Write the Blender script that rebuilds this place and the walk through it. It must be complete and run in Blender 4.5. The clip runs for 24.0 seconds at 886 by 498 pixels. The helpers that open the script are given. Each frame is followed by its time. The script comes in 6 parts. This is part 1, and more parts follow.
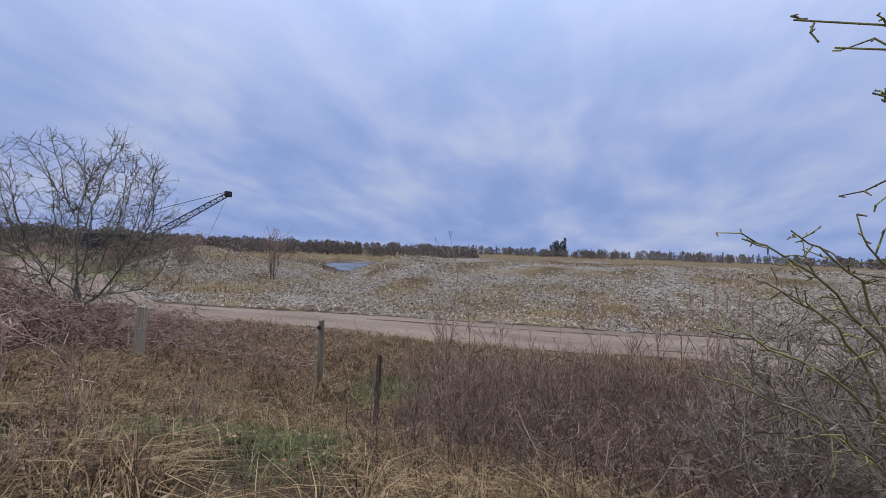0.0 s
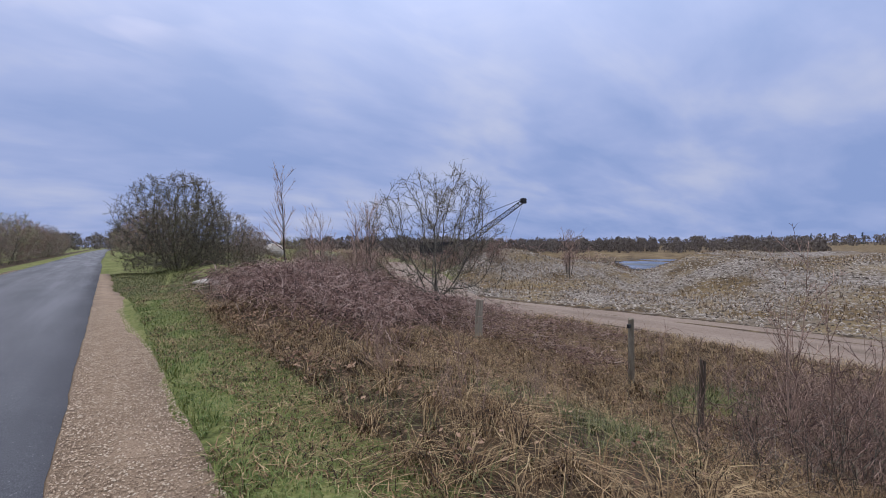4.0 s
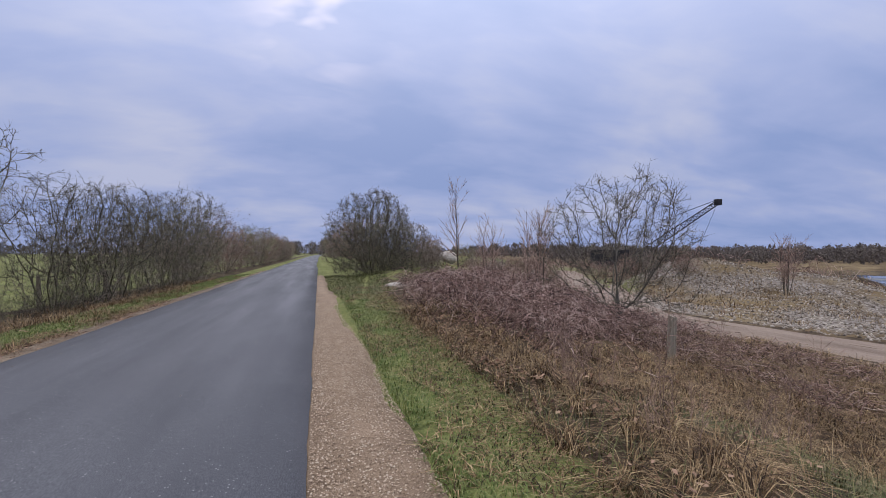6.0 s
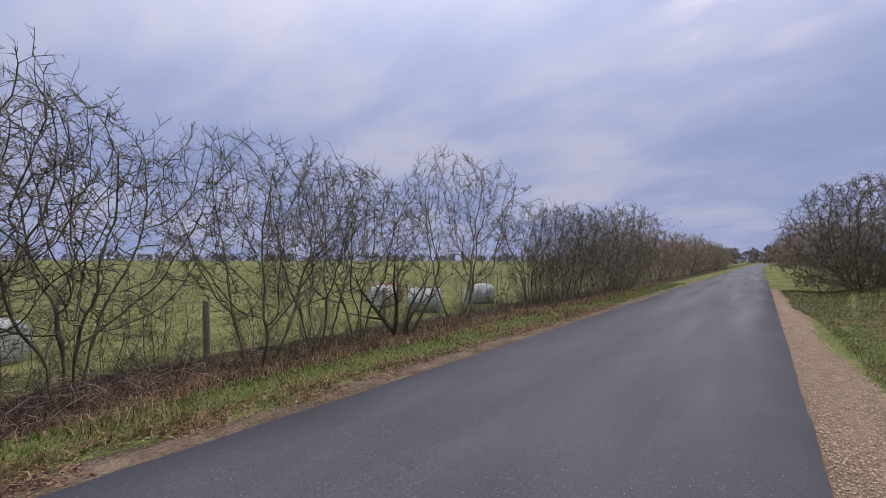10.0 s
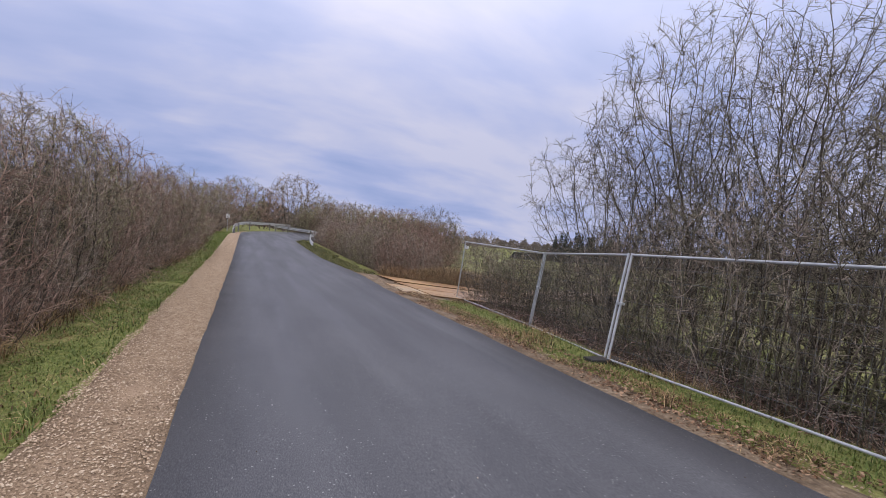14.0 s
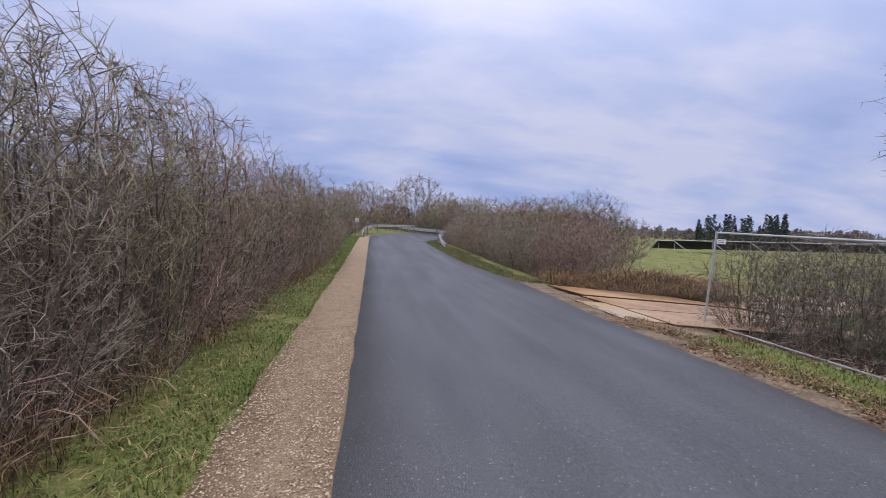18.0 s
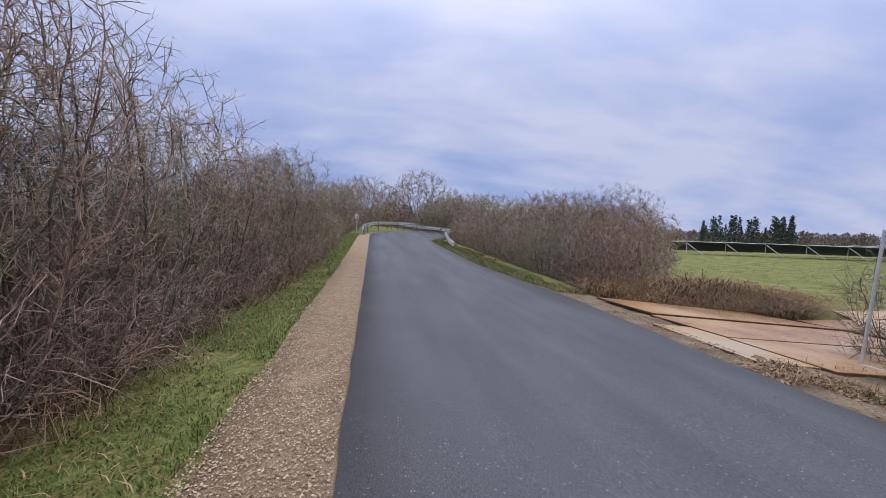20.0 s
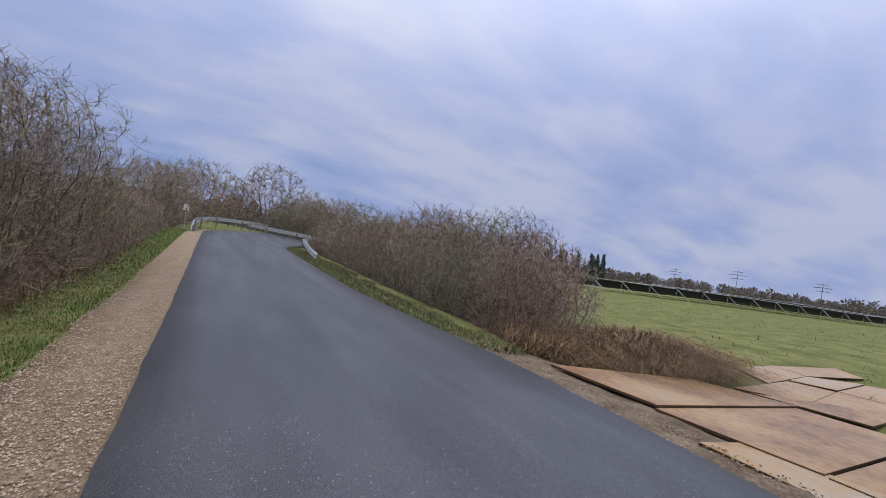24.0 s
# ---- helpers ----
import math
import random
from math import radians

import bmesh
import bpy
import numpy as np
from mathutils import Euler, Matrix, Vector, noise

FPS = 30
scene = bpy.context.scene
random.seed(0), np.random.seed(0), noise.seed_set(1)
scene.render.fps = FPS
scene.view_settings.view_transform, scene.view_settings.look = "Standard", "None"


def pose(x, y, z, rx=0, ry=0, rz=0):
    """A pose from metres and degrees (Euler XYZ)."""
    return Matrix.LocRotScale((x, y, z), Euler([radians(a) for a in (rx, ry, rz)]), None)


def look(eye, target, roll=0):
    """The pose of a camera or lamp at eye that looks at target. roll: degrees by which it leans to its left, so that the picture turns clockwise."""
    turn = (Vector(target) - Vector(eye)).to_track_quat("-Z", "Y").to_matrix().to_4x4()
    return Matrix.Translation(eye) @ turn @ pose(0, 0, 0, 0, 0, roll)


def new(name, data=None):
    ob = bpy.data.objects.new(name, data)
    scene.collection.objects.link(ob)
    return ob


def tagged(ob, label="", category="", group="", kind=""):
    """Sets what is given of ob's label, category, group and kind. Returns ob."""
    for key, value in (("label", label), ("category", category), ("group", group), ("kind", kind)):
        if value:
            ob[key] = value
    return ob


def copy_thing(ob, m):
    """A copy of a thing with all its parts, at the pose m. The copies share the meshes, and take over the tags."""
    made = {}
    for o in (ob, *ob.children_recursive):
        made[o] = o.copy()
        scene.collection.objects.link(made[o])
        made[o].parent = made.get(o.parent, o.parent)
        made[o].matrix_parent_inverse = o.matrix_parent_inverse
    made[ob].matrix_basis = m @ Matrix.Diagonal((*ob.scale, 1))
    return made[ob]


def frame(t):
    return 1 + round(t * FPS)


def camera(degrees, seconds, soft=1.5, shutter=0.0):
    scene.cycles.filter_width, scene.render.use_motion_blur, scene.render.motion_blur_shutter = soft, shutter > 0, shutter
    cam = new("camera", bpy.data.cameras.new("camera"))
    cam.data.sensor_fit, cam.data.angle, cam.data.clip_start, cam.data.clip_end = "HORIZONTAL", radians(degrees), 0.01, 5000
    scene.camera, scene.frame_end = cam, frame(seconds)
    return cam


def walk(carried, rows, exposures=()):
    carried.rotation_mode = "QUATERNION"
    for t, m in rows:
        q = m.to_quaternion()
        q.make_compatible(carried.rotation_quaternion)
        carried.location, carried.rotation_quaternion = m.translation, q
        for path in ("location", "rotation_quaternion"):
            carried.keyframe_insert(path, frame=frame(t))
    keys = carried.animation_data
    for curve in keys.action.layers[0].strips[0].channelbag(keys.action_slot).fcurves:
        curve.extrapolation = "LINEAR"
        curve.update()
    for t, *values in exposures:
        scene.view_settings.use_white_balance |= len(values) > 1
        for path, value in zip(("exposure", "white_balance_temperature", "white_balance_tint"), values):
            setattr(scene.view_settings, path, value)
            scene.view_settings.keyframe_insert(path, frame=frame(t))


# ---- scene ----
cam = camera(92.2, 24.0, 0.85)
PATH = [
    (0, (0.89, 0.358, 1.428), (2.828, 0.853, 1.433), 2.2),
    (0.5, (0.857, 0.395, 1.425), (2.79, 0.91, 1.425), 2.6),
    (1, (0.803, 0.46, 1.42), (2.722, 1.021, 1.395), 3.7),
    (1.5, (0.74, 0.491, 1.418), (2.596, 1.234, 1.364), 4.7),
    (3.5, (0.424, 0.338, 1.444), (1.86, 1.729, 1.404), 0.3),
    (4, (0.319, 0.344, 1.472), (1.557, 1.915, 1.45), -0.4),
    (4.5, (0.208, 0.399, 1.493), (1.24, 2.113, 1.485), -0.9),
    (5, (0.123, 0.43, 1.497), (0.976, 2.239, 1.497), -1.0),
    (5.5, (0.081, 0.434, 1.496), (0.76, 2.315, 1.504), -0.2),
    (6, (0.082, 0.462, 1.51), (0.642, 2.382, 1.526), -0.1),
    (6.5, (0.095, 0.464, 1.52), (0.563, 2.408, 1.556), -0.2),
    (7, (0.101, 0.46, 1.523), (0.485, 2.423, 1.57), -1.0),
    (7.5, (0.113, 0.482, 1.508), (0.423, 2.457, 1.559), -1.3),
    (8, (0.105, 0.519, 1.481), (0.226, 2.515, 1.536), -1.2),
    (8.5, (0.04, 0.516, 1.467), (-0.167, 2.505, 1.522), -1.1),
    (9, (-0.098, 0.441, 1.492), (-0.706, 2.345, 1.549), -0.7),
    (9.5, (-0.237, 0.379, 1.516), (-1.159, 2.152, 1.575), -0.4),
    (11.5, (-0.521, -0.043, 1.608), (-2.412, 0.608, 1.625), 1.7),
    (12, (-0.471, -0.257, 1.634), (-2.468, -0.164, 1.642), 2.4),
    (12.5, (-0.442, -0.531, 1.593), (-2.335, -1.177, 1.56), 4.5),
    (13, (-0.422, -0.856, 1.564), (-1.938, -2.159, 1.505), 4.5),
    (13.5, (-0.382, -1.227, 1.547), (-1.531, -2.863, 1.504), 4.9),
    (14, (-0.381, -1.651, 1.506), (-1.226, -3.464, 1.468), 5.2),
    (14.5, (-0.38, -2.121, 1.487), (-1.096, -3.988, 1.45), 4.4),
    (15, (-0.341, -2.634, 1.484), (-0.978, -4.529, 1.448), 4.4),
    (15.5, (-0.295, -3.173, 1.499), (-0.848, -5.095, 1.451), 4.2),
    (16, (-0.237, -3.742, 1.514), (-0.699, -5.687, 1.449), 3.8),
    (16.5, (-0.206, -4.312, 1.532), (-0.592, -6.273, 1.455), 2.5),
    (17, (-0.185, -4.919, 1.528), (-0.545, -6.884, 1.439), 2.6),
    (17.5, (-0.184, -5.537, 1.492), (-0.523, -7.506, 1.399), 2.0),
    (19.5, (-0.142, -8.246, 1.376), (-0.465, -10.217, 1.276), 1.8),
    (20, (-0.158, -8.816, 1.367), (-0.489, -10.785, 1.266), 2.4),
    (20.5, (-0.155, -9.371, 1.369), (-0.499, -11.338, 1.266), 3.7),
    (21, (-0.197, -9.923, 1.383), (-0.581, -11.884, 1.299), 4.1),
    (21.5, (-0.195, -10.429, 1.404), (-0.613, -12.384, 1.361), 5.9),
    (22, (-0.235, -10.905, 1.4), (-0.669, -12.858, 1.372), 5.2),
    (22.5, (-0.251, -11.406, 1.4), (-0.76, -13.34, 1.365), 5.3),
    (23, (-0.283, -11.843, 1.398), (-0.842, -13.763, 1.358), 5.3),
    (23.5, (-0.32, -12.309, 1.393), (-1.088, -14.156, 1.37), 6.4),
    (24, (-0.368, -12.675, 1.392), (-1.33, -14.429, 1.412), 8.2),
]
EXPOSURE = [(0.0, -0.05, 6150, 6), (5.0, -0.03, 6400, 9), (7.0, -0.14, 6600, 10), (9.0, -0.17, 6800, 11), (12.0, 0.0, 7000, 13), (14.0, 0.14, 6900, 12), (17.0, 0.16, 6700, 11), (20.0, 0.14, 6600, 9), (22.0, 0.02, 6500, 8), (24.0, -0.1, 6500, 7)]
walk(cam, [(t, look(eye, target, roll)) for t, eye, target, roll in PATH], EXPOSURE)

# ---- world and sun: an overcast winter sky, the sun hidden low over the far end of the road ----
SKY_DARK, SKY_MID, SKY_LIGHT, ZENITH = (0.277, 0.366, 0.66), (0.357, 0.431, 0.718), (0.50, 0.54, 0.75), 2.8
SUN_ELEV, SUN_TURN = radians(28.8), radians(0.5)


def build_world():
    world = bpy.data.worlds.new("overcast_sky")
    scene.world = world
    world.use_nodes = True
    nt = world.node_tree
    n, l = nt.nodes, nt.links
    n.clear()

    def node(kind, operation="", data_type="", blend_type="", sky_type=""):
        made = n.new(kind)
        if operation:
            made.operation = operation
        if data_type:
            made.data_type = data_type
        if blend_type:
            made.blend_type = blend_type
        if sky_type:
            made.sky_type = sky_type
        return made

    def math_node(op, a, b):
        m = node("ShaderNodeMath", operation=op)
        for i, v in enumerate((a, b)):
            if isinstance(v, (int, float)):
                m.inputs[i].default_value = v
            else:
                l.new(v, m.inputs[i])
        return m.outputs[0]

    out, bg = node("ShaderNodeOutputWorld"), node("ShaderNodeBackground")
    sky = node("ShaderNodeTexSky", sky_type="NISHITA")
    sky.sun_disc, sky.sun_elevation, sky.sun_rotation = False, SUN_ELEV, SUN_TURN
    coord = node("ShaderNodeTexCoord")
    sep = node("ShaderNodeSeparateXYZ")
    l.new(coord.outputs["Generated"], sep.inputs[0])
    height = math_node("MAXIMUM", sep.outputs[2], 0.0)
    lift = math_node("ADD", height, 0.26)
    flat = node("ShaderNodeCombineXYZ")
    l.new(math_node("DIVIDE", sep.outputs[0], lift), flat.inputs[0])
    l.new(math_node("DIVIDE", sep.outputs[1], lift), flat.inputs[1])

    def clouds(scale, detail, rough, shift, stretch):
        mp = node("ShaderNodeMapping")
        mp.inputs["Location"].default_value = shift
        mp.inputs["Rotation"].default_value = (0, 0, 0.5)
        mp.inputs["Scale"].default_value = stretch
        l.new(flat.outputs[0], mp.inputs[0])
        tex = node("ShaderNodeTexNoise")
        tex.inputs["Scale"].default_value, tex.inputs["Detail"].default_value, tex.inputs["Roughness"].default_value = scale, detail, rough
        tex.inputs["Distortion"].default_value = 0.25
        l.new(mp.outputs[0], tex.inputs["Vector"])
        return tex.outputs["Fac"]

    mix = math_node("ADD", math_node("MULTIPLY", clouds(1.0, 4, 0.5, (3.1, 1.7, 0), (1, 1, 1)), 0.6),
                    math_node("MULTIPLY", clouds(2.6, 5, 0.52, (0.4, 6.2, 0), (0.7, 1.35, 1)), 0.4))
    mix = math_node("ADD", mix, math_node("MULTIPLY", math_node("MAXIMUM", math_node("MULTIPLY", sep.outputs[1], -1.0), 0.0), 0.03))
    mix = math_node("ADD", mix, math_node("MULTIPLY", math_node("MAXIMUM", math_node("MULTIPLY", sep.outputs[0], -1.0), 0.0), 0.035))
    ramp = node("ShaderNodeValToRGB")
    e = ramp.color_ramp.elements
    e[0].position, e[0].color = 0.39, (*SKY_DARK, 1)
    e[1].position, e[1].color = 0.63, (*SKY_LIGHT, 1)
    mid = e.new(0.5)
    mid.color = (*SKY_MID, 1)
    l.new(mix, ramp.inputs[0])
    # the cloud deck grows brighter towards the zenith, as an overcast sky does
    deck = node("ShaderNodeVectorMath", operation="SCALE")
    l.new(ramp.outputs[0], deck.inputs[0])
    l.new(math_node("ADD", 0.95, math_node("MULTIPLY", math_node("POWER", height, 3.0), ZENITH)), deck.inputs["Scale"])
    white = node("ShaderNodeMix", data_type="RGBA")
    l.new(math_node("MULTIPLY", math_node("POWER", height, 3.0), 0.85), white.inputs["Factor"])
    l.new(deck.outputs[0], white.inputs["A"])
    white.inputs["B"].default_value = (2.1, 2.0, 1.85, 1)
    # thin cloud in front of the hidden sun
    glow = node("ShaderNodeVectorMath", operation="DOT_PRODUCT")
    l.new(coord.outputs["Generated"], glow.inputs[0])
    glow.inputs[1].default_value = (math.sin(-SUN_TURN) * math.cos(SUN_ELEV), math.cos(SUN_TURN) * math.cos(SUN_ELEV), math.sin(SUN_ELEV))
    rift = math_node("MINIMUM", math_node("MAXIMUM", math_node("MULTIPLY", math_node("SUBTRACT", clouds(4.2, 3, 0.5, (5.3, 2.2, 0), (0.75, 1.3, 1)), 0.44), 7.0), 0.08), 1.0)
    near_sun = math_node("MULTIPLY", rift, math_node("POWER", math_node("MAXIMUM", glow.outputs["Value"], 0.0), 150.0))
    warm = node("ShaderNodeMix", data_type="RGBA", blend_type="ADD")
    l.new(math_node("MULTIPLY", near_sun, 0.42), warm.inputs["Factor"])
    l.new(white.outputs["Result"], warm.inputs["A"])
    warm.inputs["B"].default_value = (1.0, 0.74, 0.48, 1)
    blue = node("ShaderNodeVectorMath", operation="SCALE")
    l.new(sky.outputs[0], blue.inputs[0])
    blue.inputs["Scale"].default_value = 0.1
    full = node("ShaderNodeMix", data_type="RGBA")
    full.inputs["Factor"].default_value = 0.985
    l.new(blue.outputs[0], full.inputs["A"])
    l.new(warm.outputs["Result"], full.inputs["B"])
    l.new(full.outputs["Result"], bg.inputs["Color"])
    bg.inputs["Strength"].default_value = 1.0
    l.new(bg.outputs[0], out.inputs[0])



build_world()
sun = new("sun", bpy.data.lights.new("sun", "SUN"))
sun.data.energy, sun.data.angle, sun.data.color = 0.7, radians(90), (1.0, 0.88, 0.74)
sun.matrix_world = look((0, 60, 60 * math.tan(SUN_ELEV) + 10), (0, 0, 10))


# ---- materials ----
def material(name, stops, scale=6.0, fine=60.0, rough=0.85, bump=0.3, bump_size=0.02, island=0.0, per_object=0.0, metal=0.0, fine_mix=0.35, spec=0.3, stretch=(1, 1, 1)):
    """Two scales of noise through a colour ramp, with relief; stops: (position, colour)."""
    m = bpy.data.materials.new(name)
    m.use_nodes = True
    nt = m.node_tree
    n, l = nt.nodes, nt.links
    bsdf = n["Principled BSDF"]
    coord = n.new("ShaderNodeTexCoord")
    geo = n.new("ShaderNodeNewGeometry")
    mp = n.new("ShaderNodeMapping")
    mp.inputs["Scale"].default_value = stretch
    l.new(geo.outputs["Position"], mp.inputs[0])

    def noise_tex(s, d):
        t = n.new("ShaderNodeTexNoise")
        t.inputs["Scale"].default_value, t.inputs["Detail"].default_value = s, d
        l.new(mp.outputs[0], t.inputs["Vector"])
        return t.outputs["Fac"]

    big, small = noise_tex(scale, 4), noise_tex(fine, 3)
    blend = n.new("ShaderNodeMix")
    blend.inputs["Factor"].default_value = fine_mix
    l.new(big, blend.inputs["A"])
    l.new(small, blend.inputs["B"])
    value = blend.outputs["Result"]
    for amount, source in ((island, geo.outputs["Random Per Island"]), (per_object, None)):
        if amount:
            if source is None:
                source = n.new("ShaderNodeObjectInfo").outputs["Random"]
            shift = n.new("ShaderNodeMath")
            shift.operation = "MULTIPLY_ADD"
            l.new(source, shift.inputs[0])
            shift.inputs[1].default_value = amount
            shift.inputs[2].default_value = -amount / 2
            add = n.new("ShaderNodeMath")
            l.new(value, add.inputs[0])
            l.new(shift.outputs[0], add.inputs[1])
            value = add.outputs[0]
    ramp = n.new("ShaderNodeValToRGB")
    e = ramp.color_ramp.elements
    e[0].position, e[0].color = stops[0][0], (*stops[0][1], 1)
    e[1].position, e[1].color = stops[-1][0], (*stops[-1][1], 1)
    for p, c in stops[1:-1]:
        e.new(p).color = (*c, 1)
    l.new(value, ramp.inputs[0])
    l.new(ramp.outputs[0], bsdf.inputs["Base Color"])
    bsdf.inputs["Roughness"].default_value, bsdf.inputs["Metallic"].default_value = rough, metal
    bsdf.inputs["Specular IOR Level"].default_value = spec
    if bump:
        b = n.new("ShaderNodeBump")
        b.inputs["Strength"].default_value, b.inputs["Distance"].default_value = bump, bump_size
        l.new(small, b.inputs["Height"])
        l.new(b.outputs[0], bsdf.inputs["Normal"])
    return m


def asphalt_material():
    """Damp, fairly new asphalt: fine chippings, rolled lanes along the road, a dull sheen."""
    m = material("asphalt", [(0.3, (0.052, 0.054, 0.061)), (0.5, (0.092, 0.094, 0.103)), (0.72, (0.158, 0.160, 0.169))], scale=1.4, fine=160, rough=0.5, bump=0.3, bump_size=0.006, fine_mix=0.72, spec=0.10, stretch=(1.0, 0.3, 1.0))
    n, l = m.node_tree.nodes, m.node_tree.links
    bsdf = n["Principled BSDF"]
    geo = n.new("ShaderNodeNewGeometry")
    vor = n.new("ShaderNodeTexVoronoi")
    vor.inputs["Scale"].default_value = 55
    l.new(geo.outputs["Position"], vor.inputs["Vector"])
    # pale chippings: a few cells only
    sep = n.new("ShaderNodeSeparateColor")
    l.new(vor.outputs["Color"], sep.inputs[0])
    pick = n.new("ShaderNodeMath")
    pick.operation, pick.inputs[1].default_value = "GREATER_THAN", 0.955
    l.new(sep.outputs[0], pick.inputs[0])
    near = n.new("ShaderNodeMath")
    near.operation, near.inputs[1].default_value = "LESS_THAN", 0.33
    l.new(vor.outputs["Distance"], near.inputs[0])
    both = n.new("ShaderNodeMath")
    both.operation = "MULTIPLY"
    l.new(pick.outputs[0], both.inputs[0])
    l.new(near.outputs[0], both.inputs[1])
    mix = n.new("ShaderNodeMix")
    mix.data_type = "RGBA"
    old = bsdf.inputs["Base Color"].links[0].from_socket
    l.new(both.outputs[0], mix.inputs["Factor"])
    l.new(old, mix.inputs["A"])
    mix.inputs["B"].default_value = (0.25, 0.25, 0.25, 1)
    l.new(mix.outputs["Result"], bsdf.inputs["Base Color"])
    # dampness: smoother along the lanes
    mp = n.new("ShaderNodeMapping")
    mp.inputs["Scale"].default_value = (0.9, 0.06, 1)
    l.new(geo.outputs["Position"], mp.inputs[0])
    damp = n.new("ShaderNodeTexNoise")
    damp.inputs["Scale"].default_value, damp.inputs["Detail"].default_value = 1.6, 3
    l.new(mp.outputs[0], damp.inputs["Vector"])
    rng = n.new("ShaderNodeMapRange")
    rng.inputs["From Min"].default_value, rng.inputs["From Max"].default_value = 0.35, 0.7
    rng.inputs["To Min"].default_value, rng.inputs["To Max"].default_value = 0.42, 0.62
    l.new(damp.outputs["Fac"], rng.inputs["Value"])
    l.new(rng.outputs["Result"], bsdf.inputs["Roughness"])
    return m


def ground_material():
    """Soil, turf and gravel blended by the cover that lies on each stretch of land."""
    m = bpy.data.materials.new("land")
    m.use_nodes = True
    n, l = m.node_tree.nodes, m.node_tree.links
    bsdf = n["Principled BSDF"]
    geo = n.new("ShaderNodeNewGeometry")

    def noise_tex(s, d=4):
        t = n.new("ShaderNodeTexNoise")
        t.inputs["Scale"].default_value, t.inputs["Detail"].default_value = s, d
        l.new(geo.outputs["Position"], t.inputs["Vector"])
        return t.outputs["Fac"]

    def ramp(src, stops):
        r = n.new("ShaderNodeValToRGB")
        e = r.color_ramp.elements
        e[0].position, e[0].color = stops[0][0], (*stops[0][1], 1)
        e[1].position, e[1].color = stops[-1][0], (*stops[-1][1], 1)
        for p, c in stops[1:-1]:
            e.new(p).color = (*c, 1)
        l.new(src, r.inputs[0])
        return r.outputs[0]

    def edge(name):
        a = n.new("ShaderNodeAttribute")
        a.attribute_name = name
        add = n.new("ShaderNodeMath")
        l.new(a.outputs["Fac"], add.inputs[0])
        wob = n.new("ShaderNodeMath")
        wob.operation, wob.inputs[1].default_value, wob.inputs[2].default_value = "MULTIPLY_ADD", 0.9, -0.45
        l.new(noise_tex(1.7), wob.inputs[0])
        l.new(wob.outputs[0], add.inputs[1])
        r = n.new("ShaderNodeMapRange")
        r.inputs["From Min"].default_value, r.inputs["From Max"].default_value = 0.4, 0.6
        l.new(add.outputs[0], r.inputs["Value"])
        return r.outputs["Result"]

    def over(a, b, f):
        mix = n.new("ShaderNodeMix")
        mix.data_type = "RGBA"
        l.new(f, mix.inputs["Factor"])
        l.new(a, mix.inputs["A"])
        l.new(b, mix.inputs["B"])
        return mix.outputs["Result"]

    fine = noise_tex(38, 3)
    soil = ramp(noise_tex(2.2, 6), [(0.3, (0.028, 0.020, 0.013)), (0.5, (0.075, 0.052, 0.032)), (0.72, (0.15, 0.105, 0.062))])
    patchy = n.new("ShaderNodeMix")
    patchy.inputs["Factor"].default_value = 0.5
    l.new(noise_tex(0.9, 7), patchy.inputs["A"])
    l.new(noise_tex(16, 5), patchy.inputs["B"])
    turf = ramp(patchy.outputs["Result"], [(0.36, (0.075, 0.09, 0.026)), (0.5, (0.175, 0.19, 0.06)), (0.64, (0.28, 0.26, 0.11))])
    vor = n.new("ShaderNodeTexVoronoi")
    vor.inputs["Scale"].default_value = 9
    l.new(geo.outputs["Position"], vor.inputs["Vector"])
    stone = ramp(vor.outputs["Color"], [(0.1, (0.10, 0.08, 0.06)), (0.5, (0.22, 0.185, 0.15)), (0.9, (0.38, 0.34, 0.29))])
    heath = ramp(noise_tex(0.35, 8), [(0.35, (0.10, 0.07, 0.038)), (0.5, (0.17, 0.12, 0.062)), (0.68, (0.24, 0.18, 0.095))])
    gappy = n.new("ShaderNodeMapRange")
    gappy.inputs["From Min"].default_value, gappy.inputs["From Max"].default_value = 0.46, 0.6
    l.new(noise_tex(0.28, 6), gappy.inputs["Value"])
    colour = over(soil, turf, edge("turf"))
    colour = over(colour, heath, edge("heath"))
    weedy = over(stone, heath, gappy.outputs["Result"])
    colour = over(colour, weedy, edge("gravel"))
    l.new(colour, bsdf.inputs["Base Color"])
    bsdf.inputs["Roughness"].default_value = 0.95
    bsdf.inputs["Specular IOR Level"].default_value = 0.15
    b = n.new("ShaderNodeBump")
    b.inputs["Strength"].default_value, b.inputs["Distance"].default_value = 0.6, 0.05
    hmix = n.new("ShaderNodeMath")
    l.new(fine, hmix.inputs[0])
    l.new(vor.outputs["Distance"], hmix.inputs[1])
    l.new(hmix.outputs[0], b.inputs["Height"])
    l.new(b.outputs[0], bsdf.inputs["Normal"])
    return m


